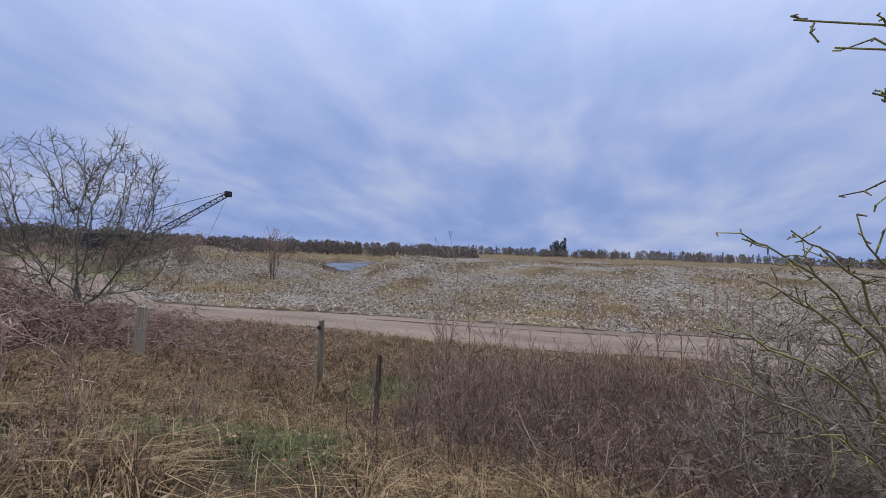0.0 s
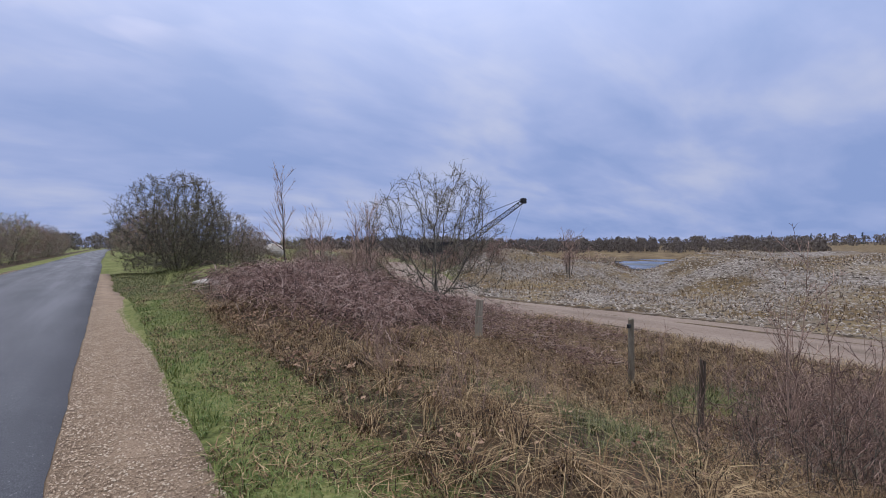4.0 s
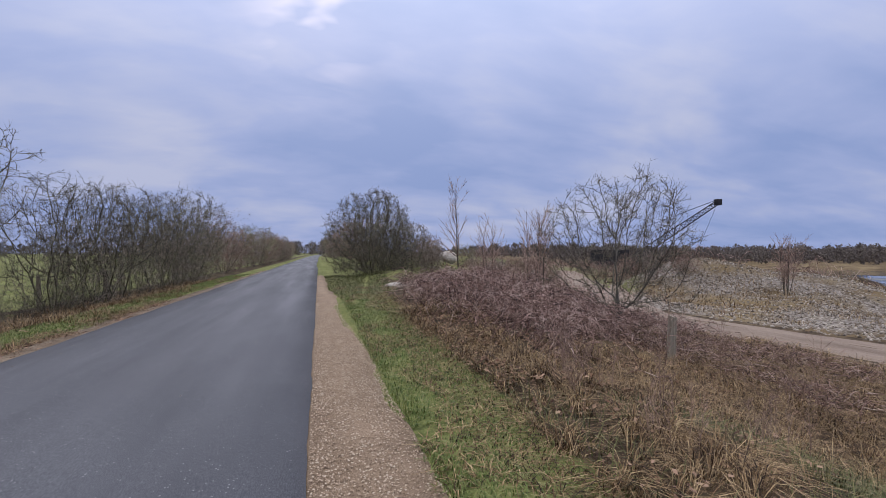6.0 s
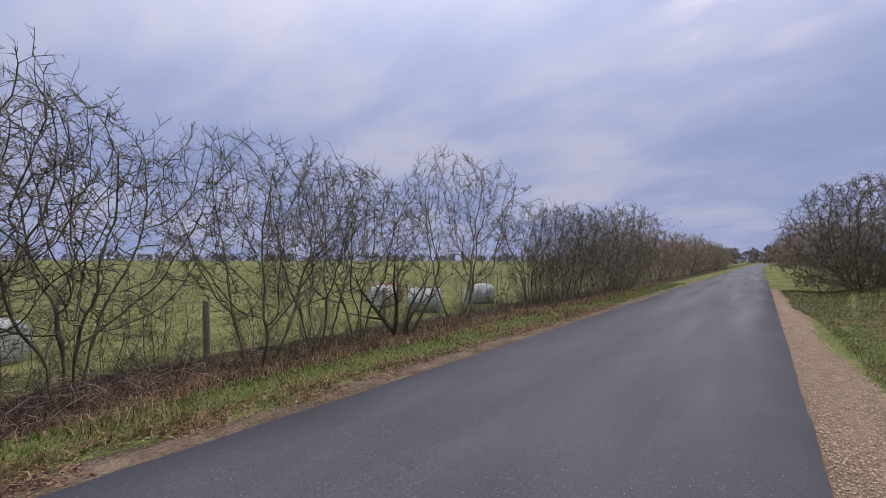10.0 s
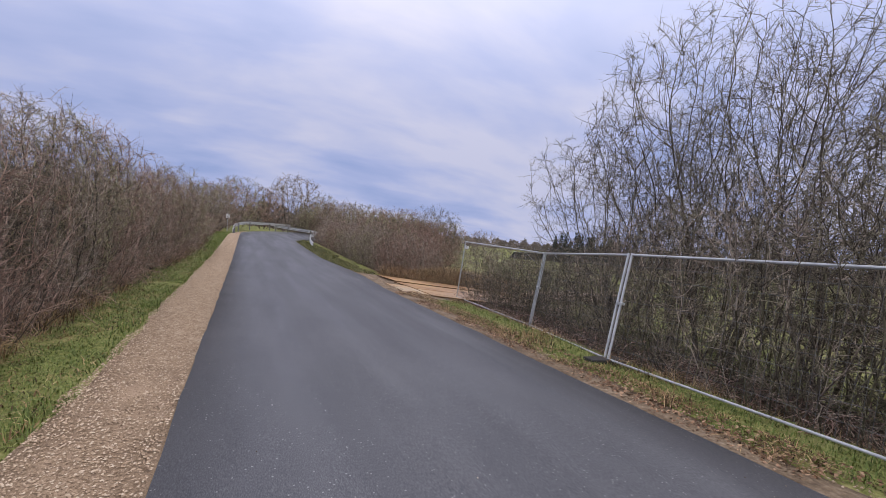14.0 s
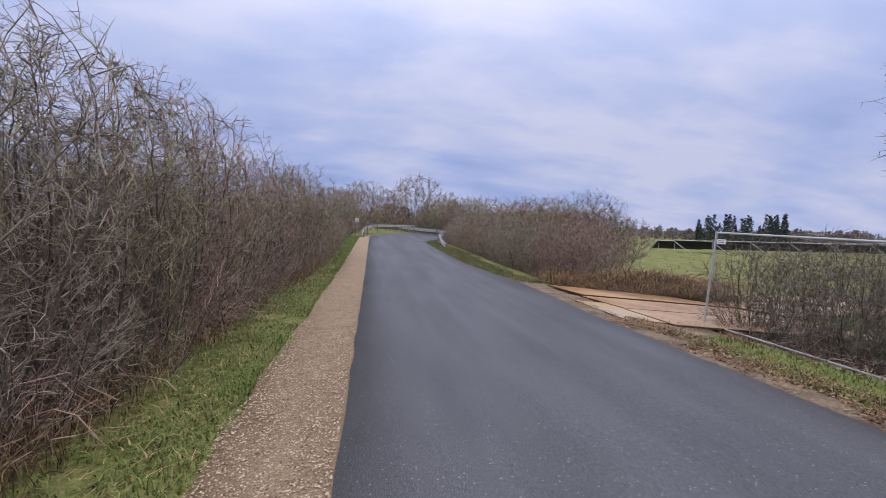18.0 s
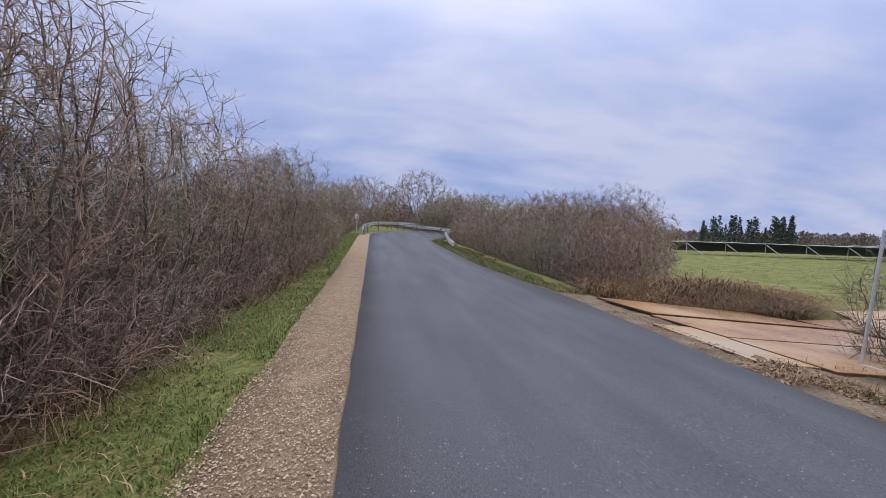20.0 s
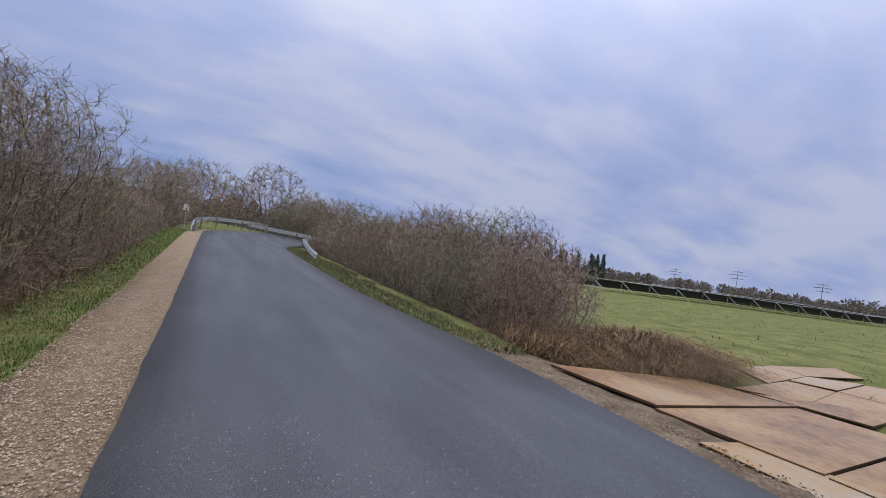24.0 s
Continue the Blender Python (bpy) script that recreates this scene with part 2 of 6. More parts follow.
M_LAND = ground_material()
M_ASPHALT = asphalt_material()
M_GRIT = material("roadside_gravel", [(0.3, (0.135, 0.090, 0.057)), (0.5, (0.28, 0.198, 0.128)), (0.7, (0.405, 0.298, 0.20))], scale=2.5, fine=110, bump=0.8, bump_size=0.012, fine_mix=0.65)
M_PEBBLE = material("pebbles", [(0.12, (0.145, 0.097, 0.061)), (0.4, (0.285, 0.202, 0.132)), (0.65, (0.39, 0.288, 0.195)), (0.88, (0.53, 0.435, 0.325))], scale=8, fine=90, bump=0.2, bump_size=0.004, island=0.8, fine_mix=0.3)
M_COBBLE = material("gravel_stones", [(0.1, (0.10, 0.078, 0.058)), (0.45, (0.26, 0.215, 0.165)), (0.9, (0.50, 0.44, 0.36))], scale=5, fine=60, bump=0.2, bump_size=0.01, island=1.0)
M_TRACK = material("track_sand", [(0.3, (0.15, 0.105, 0.073)), (0.5, (0.245, 0.183, 0.135)), (0.72, (0.33, 0.26, 0.20))], scale=1.1, fine=22, bump=0.6, bump_size=0.04, fine_mix=0.35, stretch=(1, 0.16, 1))
M_GRASS = material("green_grass", [(0.05, (0.045, 0.066, 0.014)), (0.4, (0.112, 0.158, 0.034)), (0.7, (0.205, 0.235, 0.065)), (1.0, (0.37, 0.34, 0.155))], scale=2.5, fine=12, rough=0.6, bump=0, island=0.6, spec=0.25)
# tuft-sized dark and light noise puts the shade between tussocks into the colour
M_STRAW = material("dry_grass", [(0.05, (0.022, 0.013, 0.008)), (0.35, (0.10, 0.058, 0.028)), (0.62, (0.26, 0.165, 0.080)), (0.95, (0.50, 0.37, 0.20))], scale=4.5, fine=16, rough=0.75, bump=0, island=0.9, spec=0.2, fine_mix=0.3)
M_OLIVE = material("olive_grass", [(0.05, (0.03, 0.032, 0.012)), (0.4, (0.085, 0.094, 0.030)), (0.7, (0.17, 0.165, 0.062)), (1.0, (0.34, 0.29, 0.14))], scale=3, fine=14, rough=0.65, bump=0, island=0.7, spec=0.25)
M_LEAF = material("fallen_leaves", [(0.1, (0.075, 0.036, 0.020)), (0.5, (0.20, 0.108, 0.058)), (0.9, (0.40, 0.26, 0.165))], scale=2, fine=20, rough=0.7, bump=0, island=0.9)
# darkened so that limbs look backlit against the sky
M_BARK = material("bark", [(0.25, (0.042, 0.034, 0.027)), (0.5, (0.090, 0.077, 0.058)), (0.75, (0.17, 0.155, 0.112))], scale=5, fine=50, rough=0.9, bump=0.7, bump_size=0.02, per_object=0.12)
M_PALE_BARK = material("pale_bark", [(0.25, (0.07, 0.061, 0.05)), (0.5, (0.145, 0.130, 0.105)), (0.75, (0.25, 0.235, 0.19))], scale=5, fine=50, rough=0.9, bump=0.6, bump_size=0.015)
M_MOSS_BARK = material("lichened_bark", [(0.25, (0.038, 0.033, 0.024)), (0.45, (0.098, 0.085, 0.056)), (0.6, (0.167, 0.158, 0.083)), (0.8, (0.26, 0.255, 0.12))], scale=4, fine=40, rough=0.9, bump=0.7, bump_size=0.02, per_object=0.12)
M_TWIG = material("twigs", [(0.1, (0.083, 0.067, 0.056)), (0.5, (0.24, 0.190, 0.152)), (0.9, (0.46, 0.385, 0.30))], scale=3, fine=30, rough=0.8, bump=0, island=0.8, per_object=0.15)
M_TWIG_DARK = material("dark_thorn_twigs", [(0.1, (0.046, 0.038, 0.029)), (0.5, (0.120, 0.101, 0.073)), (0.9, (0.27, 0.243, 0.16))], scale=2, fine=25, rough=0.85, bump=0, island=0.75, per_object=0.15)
M_TWIG_GREEN = material("lichened_twigs", [(0.1, (0.074, 0.063, 0.046)), (0.5, (0.212, 0.187, 0.122)), (0.9, (0.42, 0.39, 0.21))], scale=1.5, fine=20, rough=0.8, bump=0, island=0.8, per_object=0.15)
M_LICHEN = material("yellow_lichened_twigs", [(0.1, (0.08, 0.068, 0.04)), (0.45, (0.19, 0.165, 0.085)), (0.9, (0.46, 0.44, 0.15))], scale=4, fine=25, rough=0.85, bump=0.4, bump_size=0.004, island=0.5)
M_TWIG_RED = material("reddish_twigs", [(0.1, (0.094, 0.059, 0.049)), (0.5, (0.265, 0.172, 0.132)), (0.9, (0.48, 0.34, 0.255))], scale=2, fine=25, rough=0.8, bump=0, island=0.8, per_object=0.15)
# noise at clump size: shaded gaps in the tangle are part of this colour
M_BRAMBLE = material("bramble_canes", [(0.08, (0.05, 0.028, 0.024)), (0.4, (0.215, 0.125, 0.099)), (0.68, (0.41, 0.262, 0.208)), (0.95, (0.62, 0.48, 0.39))], scale=3.5, fine=14, rough=0.7, bump=0, island=0.9, fine_mix=0.3)
M_WOOD = material("weathered_wood", [(0.25, (0.10, 0.08, 0.055)), (0.5, (0.23, 0.195, 0.14)), (0.75, (0.38, 0.335, 0.26))], scale=8, fine=60, rough=0.9, bump=0.7, bump_size=0.01, stretch=(1, 1, 0.12), per_object=0.15)
M_ROT = material("rotten_wood", [(0.25, (0.05, 0.038, 0.028)), (0.5, (0.11, 0.085, 0.06)), (0.75, (0.20, 0.165, 0.12))], scale=8, fine=60, rough=0.95, bump=0.8, bump_size=0.015, stretch=(1, 1, 0.12))
M_ZINC = material("galvanised_steel", [(0.3, (0.36, 0.375, 0.385)), (0.5, (0.46, 0.475, 0.485)), (0.7, (0.56, 0.575, 0.585))], scale=6, fine=50, rough=0.5, bump=0.05, bump_size=0.002, metal=0.35, spec=0.5)
M_WIRE = material("dull_wire", [(0.3, (0.13, 0.13, 0.13)), (0.7, (0.24, 0.24, 0.24))], scale=6, fine=40, rough=0.6, bump=0, metal=0.3)
M_RUST = material("rusty_plate", [(0.25, (0.12, 0.058, 0.024)), (0.40, (0.35, 0.185, 0.068)), (0.52, (0.45, 0.28, 0.12)), (0.68, (0.43, 0.35, 0.245))], scale=0.9, fine=9, rough=0.38, bump=0.3, bump_size=0.006, per_object=0.22, spec=0.5, fine_mix=0.42)
M_RUST_EDGE = material("plate_edge", [(0.3, (0.04, 0.026, 0.016)), (0.7, (0.12, 0.07, 0.035))], scale=4, fine=40, rough=0.8)
M_MUD = material("mud", [(0.3, (0.065, 0.045, 0.028)), (0.5, (0.17, 0.122, 0.078)), (0.75, (0.35, 0.275, 0.195))], scale=2.5, fine=24, bump=0.9, bump_size=0.04, fine_mix=0.45)
M_WRAP = material("pale_wrap_film", [(0.3, (0.30, 0.34, 0.31)), (0.5, (0.45, 0.49, 0.46)), (0.75, (0.60, 0.63, 0.60))], scale=3, fine=20, rough=0.4, bump=0.5, bump_size=0.03, spec=0.5)
M_HAY = material("old_hay", [(0.3, (0.20, 0.11, 0.06)), (0.6, (0.36, 0.22, 0.12)), (0.8, (0.55, 0.45, 0.34))], scale=3, fine=30, bump=0.8, bump_size=0.03)
M_ROCK = material("pale_boulder", [(0.3, (0.30, 0.26, 0.20)), (0.5, (0.46, 0.41, 0.34)), (0.75, (0.60, 0.56, 0.49))], scale=3, fine=20, bump=0.8, bump_size=0.04)
M_STEEL_DARK = material("dark_steel", [(0.3, (0.018, 0.018, 0.02)), (0.7, (0.05, 0.045, 0.045))], scale=2, fine=20, rough=0.6, metal=0.3)
M_PANEL = material("solar_panel", [(0.3, (0.035, 0.038, 0.05)), (0.7, (0.06, 0.064, 0.08))], scale=1, fine=10, rough=0.3, bump=0, spec=0.5)
M_RAIL = material("bright_galvanised_rail", [(0.3, (0.58, 0.59, 0.60)), (0.7, (0.74, 0.75, 0.75))], scale=3, fine=30, rough=0.45, bump=0.04, metal=0.2, spec=0.5)
M_WHITE = material("white_paint", [(0.3, (0.66, 0.67, 0.67)), (0.7, (0.80, 0.80, 0.79))], scale=4, fine=30, rough=0.5, bump=0.05)
M_INK = material("grey_print", [(0.3, (0.12, 0.12, 0.13)), (0.7, (0.2, 0.2, 0.21))], rough=0.6, bump=0)
M_ORANGE = material("orange_plastic", [(0.3, (0.42, 0.10, 0.04)), (0.7, (0.60, 0.17, 0.07))], scale=5, fine=40, rough=0.6, bump=0.1)
M_RUBBER = material("black_rubber", [(0.3, (0.02, 0.02, 0.02)), (0.7, (0.06, 0.055, 0.05))], scale=5, fine=40, rough=0.8, bump=0.2)
# distance haze is put into these two colours: lightened brown, greyed green
M_FAR = material("far_woods", [(0.1, (0.099, 0.082, 0.072)), (0.5, (0.166, 0.139, 0.118)), (0.9, (0.238, 0.205, 0.166))], scale=0.02, fine=0.2, rough=1.0, bump=0, island=0.5)
M_FIR = material("fir_needles", [(0.1, (0.026, 0.036, 0.030)), (0.6, (0.045, 0.060, 0.046)), (0.9, (0.075, 0.09, 0.062))], scale=0.1, fine=1, rough=0.9, bump=0, island=0.5)
M_WATER = material("pond_water", [(0.3, (0.03, 0.04, 0.05)), (0.7, (0.05, 0.06, 0.07))], scale=0.3, fine=2, rough=0.06, bump=0.02, spec=0.6)
M_IVY = material("oak_leaves_brown", [(0.1, (0.10, 0.05, 0.035)), (0.5, (0.19, 0.105, 0.07)), (0.9, (0.28, 0.17, 0.11))], scale=1, fine=10, rough=0.7, bump=0, island=0.6)


# ---- helpers for geometry ----
def quick_mesh(name, verts, faces, mat, smooth=False):
    """A mesh from arrays, every face with the same number of corners."""
    verts, faces = np.asarray(verts, np.float32), np.asarray(faces, np.int32)
    k = faces.shape[1]
    me = bpy.data.meshes.new(name)
    me.vertices.add(len(verts))
    me.vertices.foreach_set("co", verts.ravel())
    me.loops.add(faces.size)
    me.loops.foreach_set("vertex_index", faces.ravel())
    me.polygons.add(len(faces))
    me.polygons.foreach_set("loop_start", np.arange(0, faces.size, k, dtype=np.int32))
    me.polygons.foreach_set("loop_total", np.full(len(faces), k, np.int32))
    if smooth:
        me.polygons.foreach_set("use_smooth", np.ones(len(faces), bool))
    me.update(calc_edges=True)
    me.materials.append(mat)
    return me


def thing(name, label, category, group="", at=(0, 0, 0)):
    ob = new(name)
    ob.location = at
    return tagged(ob, label, category, group)


def part(name, bm, mat, parent, label=""):
    me = bpy.data.meshes.new(name)
    bm.to_mesh(me)
    bm.free()
    me.materials.append(mat)
    ob = new(name, me)
    ob.parent = parent
    if label:
        ob["label"] = label
    return ob


def stuff(name, me, label, category):
    return tagged(new(name, me), label, category, kind="stuff")


def box_bm(x0, y0, z0, x1, y1, z1, bevel=0.0, bm=None):
    bm = bm or bmesh.new()
    made = bmesh.ops.create_cube(bm, size=1)["verts"]
    bmesh.ops.transform(bm, matrix=Matrix.Translation(((x0 + x1) / 2, (y0 + y1) / 2, (z0 + z1) / 2)) @ Matrix.Diagonal((x1 - x0, y1 - y0, z1 - z0, 1)), verts=made)
    if bevel:
        bmesh.ops.bevel(bm, geom=list(bm.edges), offset=bevel, segments=2, affect="EDGES", profile=0.6)
    return bm


def tubes(p0, p1, r0, r1, sides):
    """Tapered prisms from arrays of ends and radii: vertices and quads."""
    p0, p1 = np.asarray(p0, float), np.asarray(p1, float)
    axis = p1 - p0
    axis /= np.linalg.norm(axis, axis=1, keepdims=True) + 1e-9
    ref = np.where(np.abs(axis[:, 2:]) < 0.9, np.array([[0, 0, 1.0]]), np.array([[1.0, 0, 0]]))
    u = np.cross(axis, ref)
    u /= np.linalg.norm(u, axis=1, keepdims=True) + 1e-9
    v = np.cross(axis, u)
    a = np.arange(sides) * 2 * math.pi / sides
    ring = np.cos(a)[None, :, None] * u[:, None] + np.sin(a)[None, :, None] * v[:, None]
    low = p0[:, None] + ring * np.asarray(r0)[:, None, None]
    high = p1[:, None] + ring * np.asarray(r1)[:, None, None]
    verts = np.concatenate([low, high], 1).reshape(-1, 3)
    i = np.arange(sides)
    one = np.stack([i, (i + 1) % sides, (i + 1) % sides + sides, i + sides], 1)
    faces = (one[None] + np.arange(len(p0))[:, None, None] * 2 * sides).reshape(-1, 4)
    return verts, faces


def tube_mesh(name, groups, mat, smooth=True):
    """groups: (p0, p1, r0, r1, sides); joined into one mesh."""
    vs, fs, base = [], [], 0
    for p0, p1, r0, r1, sides in groups:
        if not len(p0):
            continue
        if r1 is None:
            # pointed tips: three faces each
            v, _ = tubes(p0, p1, r0, r0, 3)
            v = v.reshape(-1, 6, 3)
            v = np.concatenate([v[:, :3], v[:, 3:].mean(1, keepdims=True)], 1).reshape(-1, 3)
            f = (np.array([(0, 1, 3), (1, 2, 3), (2, 0, 3)])[None] + np.arange(len(p0))[:, None, None] * 4).reshape(-1, 3)
        else:
            v, q = tubes(p0, p1, r0, r1, sides)
            f = np.concatenate([q[:, (0, 1, 2)], q[:, (0, 2, 3)]])
        vs.append(v)
        fs.append(f + base)
        base += len(v)
    return quick_mesh(name, np.concatenate(vs), np.concatenate(fs), mat, smooth)


def rod_bm(points, radius, sides=8):
    """A round bar along points, as a bmesh."""
    v, f = tubes(points[:-1], points[1:], [radius] * (len(points) - 1), [radius] * (len(points) - 1), sides)
    bm = bmesh.new()
    made = [bm.verts.new(p) for p in v]
    for q in f:
        bm.faces.new([made[i] for i in q])
    for k in range(len(points) - 1):
        bm.faces.new([made[k * 2 * sides + i] for i in range(sides)][::-1])
        bm.faces.new([made[k * 2 * sides + sides + i] for i in range(sides)])
    return bm


def ease(a, b, x):
    t = np.clip((np.asarray(x, float) - a) / (b - a), 0, 1)
    return t * t * (3 - 2 * t)


def bump_field(x, y, seed, size):
    """Smooth value noise, about -1 to 1."""
    x, y = np.asarray(x, float) / size, np.asarray(y, float) / size
    xi, yi = np.floor(x), np.floor(y)
    fx, fy = x - xi, y - yi
    fx, fy = fx * fx * (3 - 2 * fx), fy * fy * (3 - 2 * fy)

    def h(i, j):
        v = np.sin(i * 127.1 + j * 311.7 + seed * 74.7) * 43758.5453
        return (v - np.floor(v)) * 2 - 1

    return (h(xi, yi) * (1 - fx) + h(xi + 1, yi) * fx) * (1 - fy) + (h(xi, yi + 1) * (1 - fx) + h(xi + 1, yi + 1) * fx) * fy


# ---- the lie of the land ----
ROAD_W = 4.13


def road_z(y):
    y = np.asarray(y, float)
    return 0.55 * ease(-17, -44, y) + 0.35 * ease(-43, -62, y)


def track_mid(y):
    """The middle of the sand track in the old pit."""
    y = np.asarray(y, float)
    return np.where(y < 16, 15.0 - 0.09 * y, 13.56 + 0.5 * (y - 16)) - 0.35 * np.exp(-(((y - 16) / 4) ** 2))


def verge_out(y):
    """How far the mown verge reaches east of the asphalt."""
    return 1.9 - 0.15 * ease(-4, -7, y) - 0.1 * ease(-16, -20, y) + 1.0 * ease(14, 18, y)


def land_z(x, y):
    x, y = np.asarray(x, float), np.asarray(y, float)
    r = road_z(y) * (1 - ease(6, 14, np.abs(x + 2)) * ease(-70, -45, y))
    # east: verge, bank down to the old pit floor
    out = verge_out(y)
    east = -0.075 * (1 - ease(0.75, 0.95, x)) - 0.03 * ease(0.75, 0.95, x) - 0.07 * ease(0.7, out, x) - 1.12 * ease(out, out + 5.2, x)
    east += 1.05 * np.exp(-(((x - 5.4) / 2.9) ** 2 + ((y - 12.0) / 5.0) ** 2))
    east += 0.75 * np.exp(-(((x - 9.5) / 2.6) ** 2 + ((y - 12.5) / 2.6) ** 2)) * 0.5
    east += 1.0 * ease(18, 26, y) * ease(2, 6, x) * (1 - ease(9.0, 12.5, x))
    hill = 2.2 * np.exp(-(((x - 19) / 15) ** 2 + ((y - 60) / 13) ** 2))
    hill = hill + 1.5 * np.exp(-(((x - 11.0) / 5.0) ** 2 + ((y - 39) / 5.0) ** 2))
    far = np.where(y < 14, y, 14)
    bank = ease(18.5 + 0.12 * far, 33, x) * (1 - ease(42, 62, x)) * (1 - ease(13, 20, y))
    crest = 1.75 + 0.35 * bump_field(x, y, 3, 9) + 0.25 * bump_field(x, y, 5, 3.5) + 0.45 * ease(-2, -22, y)
    heap = 2.15 * np.exp(-(((x - 25.7) / 4.6) ** 2 + ((y - 24.6) / 3.4) ** 2) ** 1.2) + 1.45 * np.exp(-(((x - 31) / 6) ** 2 + ((y - 19.5) / 3.5) ** 2))
    heap += 1.3 * np.exp(-(((x - 43) / 3.0) ** 2 + ((y - 24.5) / 2.2) ** 2))
    basin = -2.5 * ease(50, 66, x) * (1 - ease(16, 12, y)) * (1 - ease(95, 120, x)) - 0.6 * ease(60, 120, x)
    east -= 1.2 * np.exp(-(((y - 0.5 * x - 0.4) / 3.2) ** 2)) * ease(21, 26, x) * (1 - ease(54, 64, x))
    east += bank * crest + heap + hill + basin + (0.07 * bump_field(x, y, 8, 1.3) + 0.06 * bump_field(x, y, 18, 0.55)) * ease(2, 3.5, x) * (1 - np.exp(-(((x - track_mid(y)) / 2.6) ** 4)))
    # west: verge, shallow ditch, low fields
    dip = 0.22 + 0.25 * ease(4, -1, y)
    west = -0.08 * (1 - ease(-4.35, -4.65, x)) - 0.03 * ease(-4.35, -4.65, x) - 0.05 * ease(-4.5, -5.6, x) - 0.10 * ease(-11.5, -12.5, y) * ease(-20, -19, y) * (1 - ease(-5.5, -6.5, x)) - dip * ease(-5.5, -7.0, x) - 0.06 * ease(-8, -14, x)
    west -= 0.030 * np.clip(-y - 18, 0, 75) * ease(-9, -30, x) - 0.02 * ease(-50, -140, x) * np.clip(-y - 18, 0, 75)
    west += 0.05 * bump_field(x, y, 9, 1.1) * ease(-5.2, -7, x)
    side = np.where(x > -ROAD_W / 2, east, west)
    under = (x > -ROAD_W - 0.05) & (x < 0.05)
    return r + np.where(under, -0.08, side)


def grid_line(a, b, fine_a, fine_b, step, grow=1.13):
    line = list(np.arange(fine_a, fine_b + step / 2, step))
    d, v = step, line[-1]
    while v < b:
        d *= grow
        v += d
        line.append(v)
    d, v = step, line[0]
    while v > a:
        d *= grow
        v -= d
        line.insert(0, v)
    return np.array(line)


def build_ground():
    # fine steps near the walk, coarse towards the horizon
    xs, ys = grid_line(-2600, 2600, -14, 40, 0.3), grid_line(-2600, 2600, -34, 34, 0.3)
    X, Y = np.meshgrid(xs, ys, indexing="ij")
    Z = land_z(X, Y)
    nx, ny = len(xs), len(ys)
    idx = np.arange(nx * ny).reshape(nx, ny)
    faces = np.stack([idx[:-1, :-1], idx[1:, :-1], idx[1:, 1:], idx[:-1, 1:]], -1).reshape(-1, 4)
    me = quick_mesh("ground", np.stack([X, Y, Z], -1).reshape(-1, 3), faces, M_LAND, True)
    pit = ease(16.6, 17.6, X + 0.09 * np.minimum(Y, 16)) * (1 - ease(48, 60, X)) * (1 - ease(16, 26, Y) * (1 - np.exp(-(((X - 28) / 7) ** 2 + ((Y - 22) / 5) ** 2)) * 1.6).clip(0, 1))
    out = verge_out(Y)
    turf = np.where(X > 0, 1 - ease(out - 0.2, out + 0.5, X), 1.0)
    turf = np.where((X < -5.6) & (X > -9.0), 0.35, turf)
    turf = np.maximum(turf, 0.75 * np.exp(-(((X - 8.4) / 1.5) ** 2 + ((Y - 3.2) / 1.6) ** 2)))
    turf = np.where(X > 2, np.minimum(turf + 0.55 * ease(19, 24, Y) * (1 - ease(30, 60, X)), 1), turf)
    heath = np.where(X > 3, ease(4, 6, X) * 0.42 * (1 - turf), 0) + ease(45, 60, X)
    for name, field in (("gravel", pit), ("turf", turf), ("heath", np.clip(heath, 0, 1))):
        a = me.attributes.new(name, "FLOAT", "POINT")
        a.data.foreach_set("value", field.astype(np.float32).ravel())
    tagged(new("ground", me), kind="structure")


def strip(name, rows, mat, thick=0.1):
    """A sheet with thickness from rows of points across, given along its length."""
    rows = np.asarray(rows, float)
    n, k = rows.shape[:2]
    top = rows.reshape(-1, 3)
    low = top - (0, 0, thick)
    idx = np.arange(n * k).reshape(n, k)
    f = [np.stack([idx[:-1, :-1], idx[1:, :-1], idx[1:, 1:], idx[:-1, 1:]], -1).reshape(-1, 4)]
    m = n * k
    f.append(np.stack([idx[:-1, 0], idx[:-1, 0] + m, idx[1:, 0] + m, idx[1:, 0]], -1))
    f.append(np.stack([idx[1:, -1], idx[1:, -1] + m, idx[:-1, -1] + m, idx[:-1, -1]], -1))
    f.append(np.stack([idx[0, 1:], idx[0, 1:] + m, idx[0, :-1] + m, idx[0, :-1]], -1))
    f.append(np.stack([idx[-1, :-1], idx[-1, :-1] + m, idx[-1, 1:] + m, idx[-1, 1:]], -1))
    return quick_mesh(name, np.concatenate([top, low]), np.concatenate(f), mat, False)


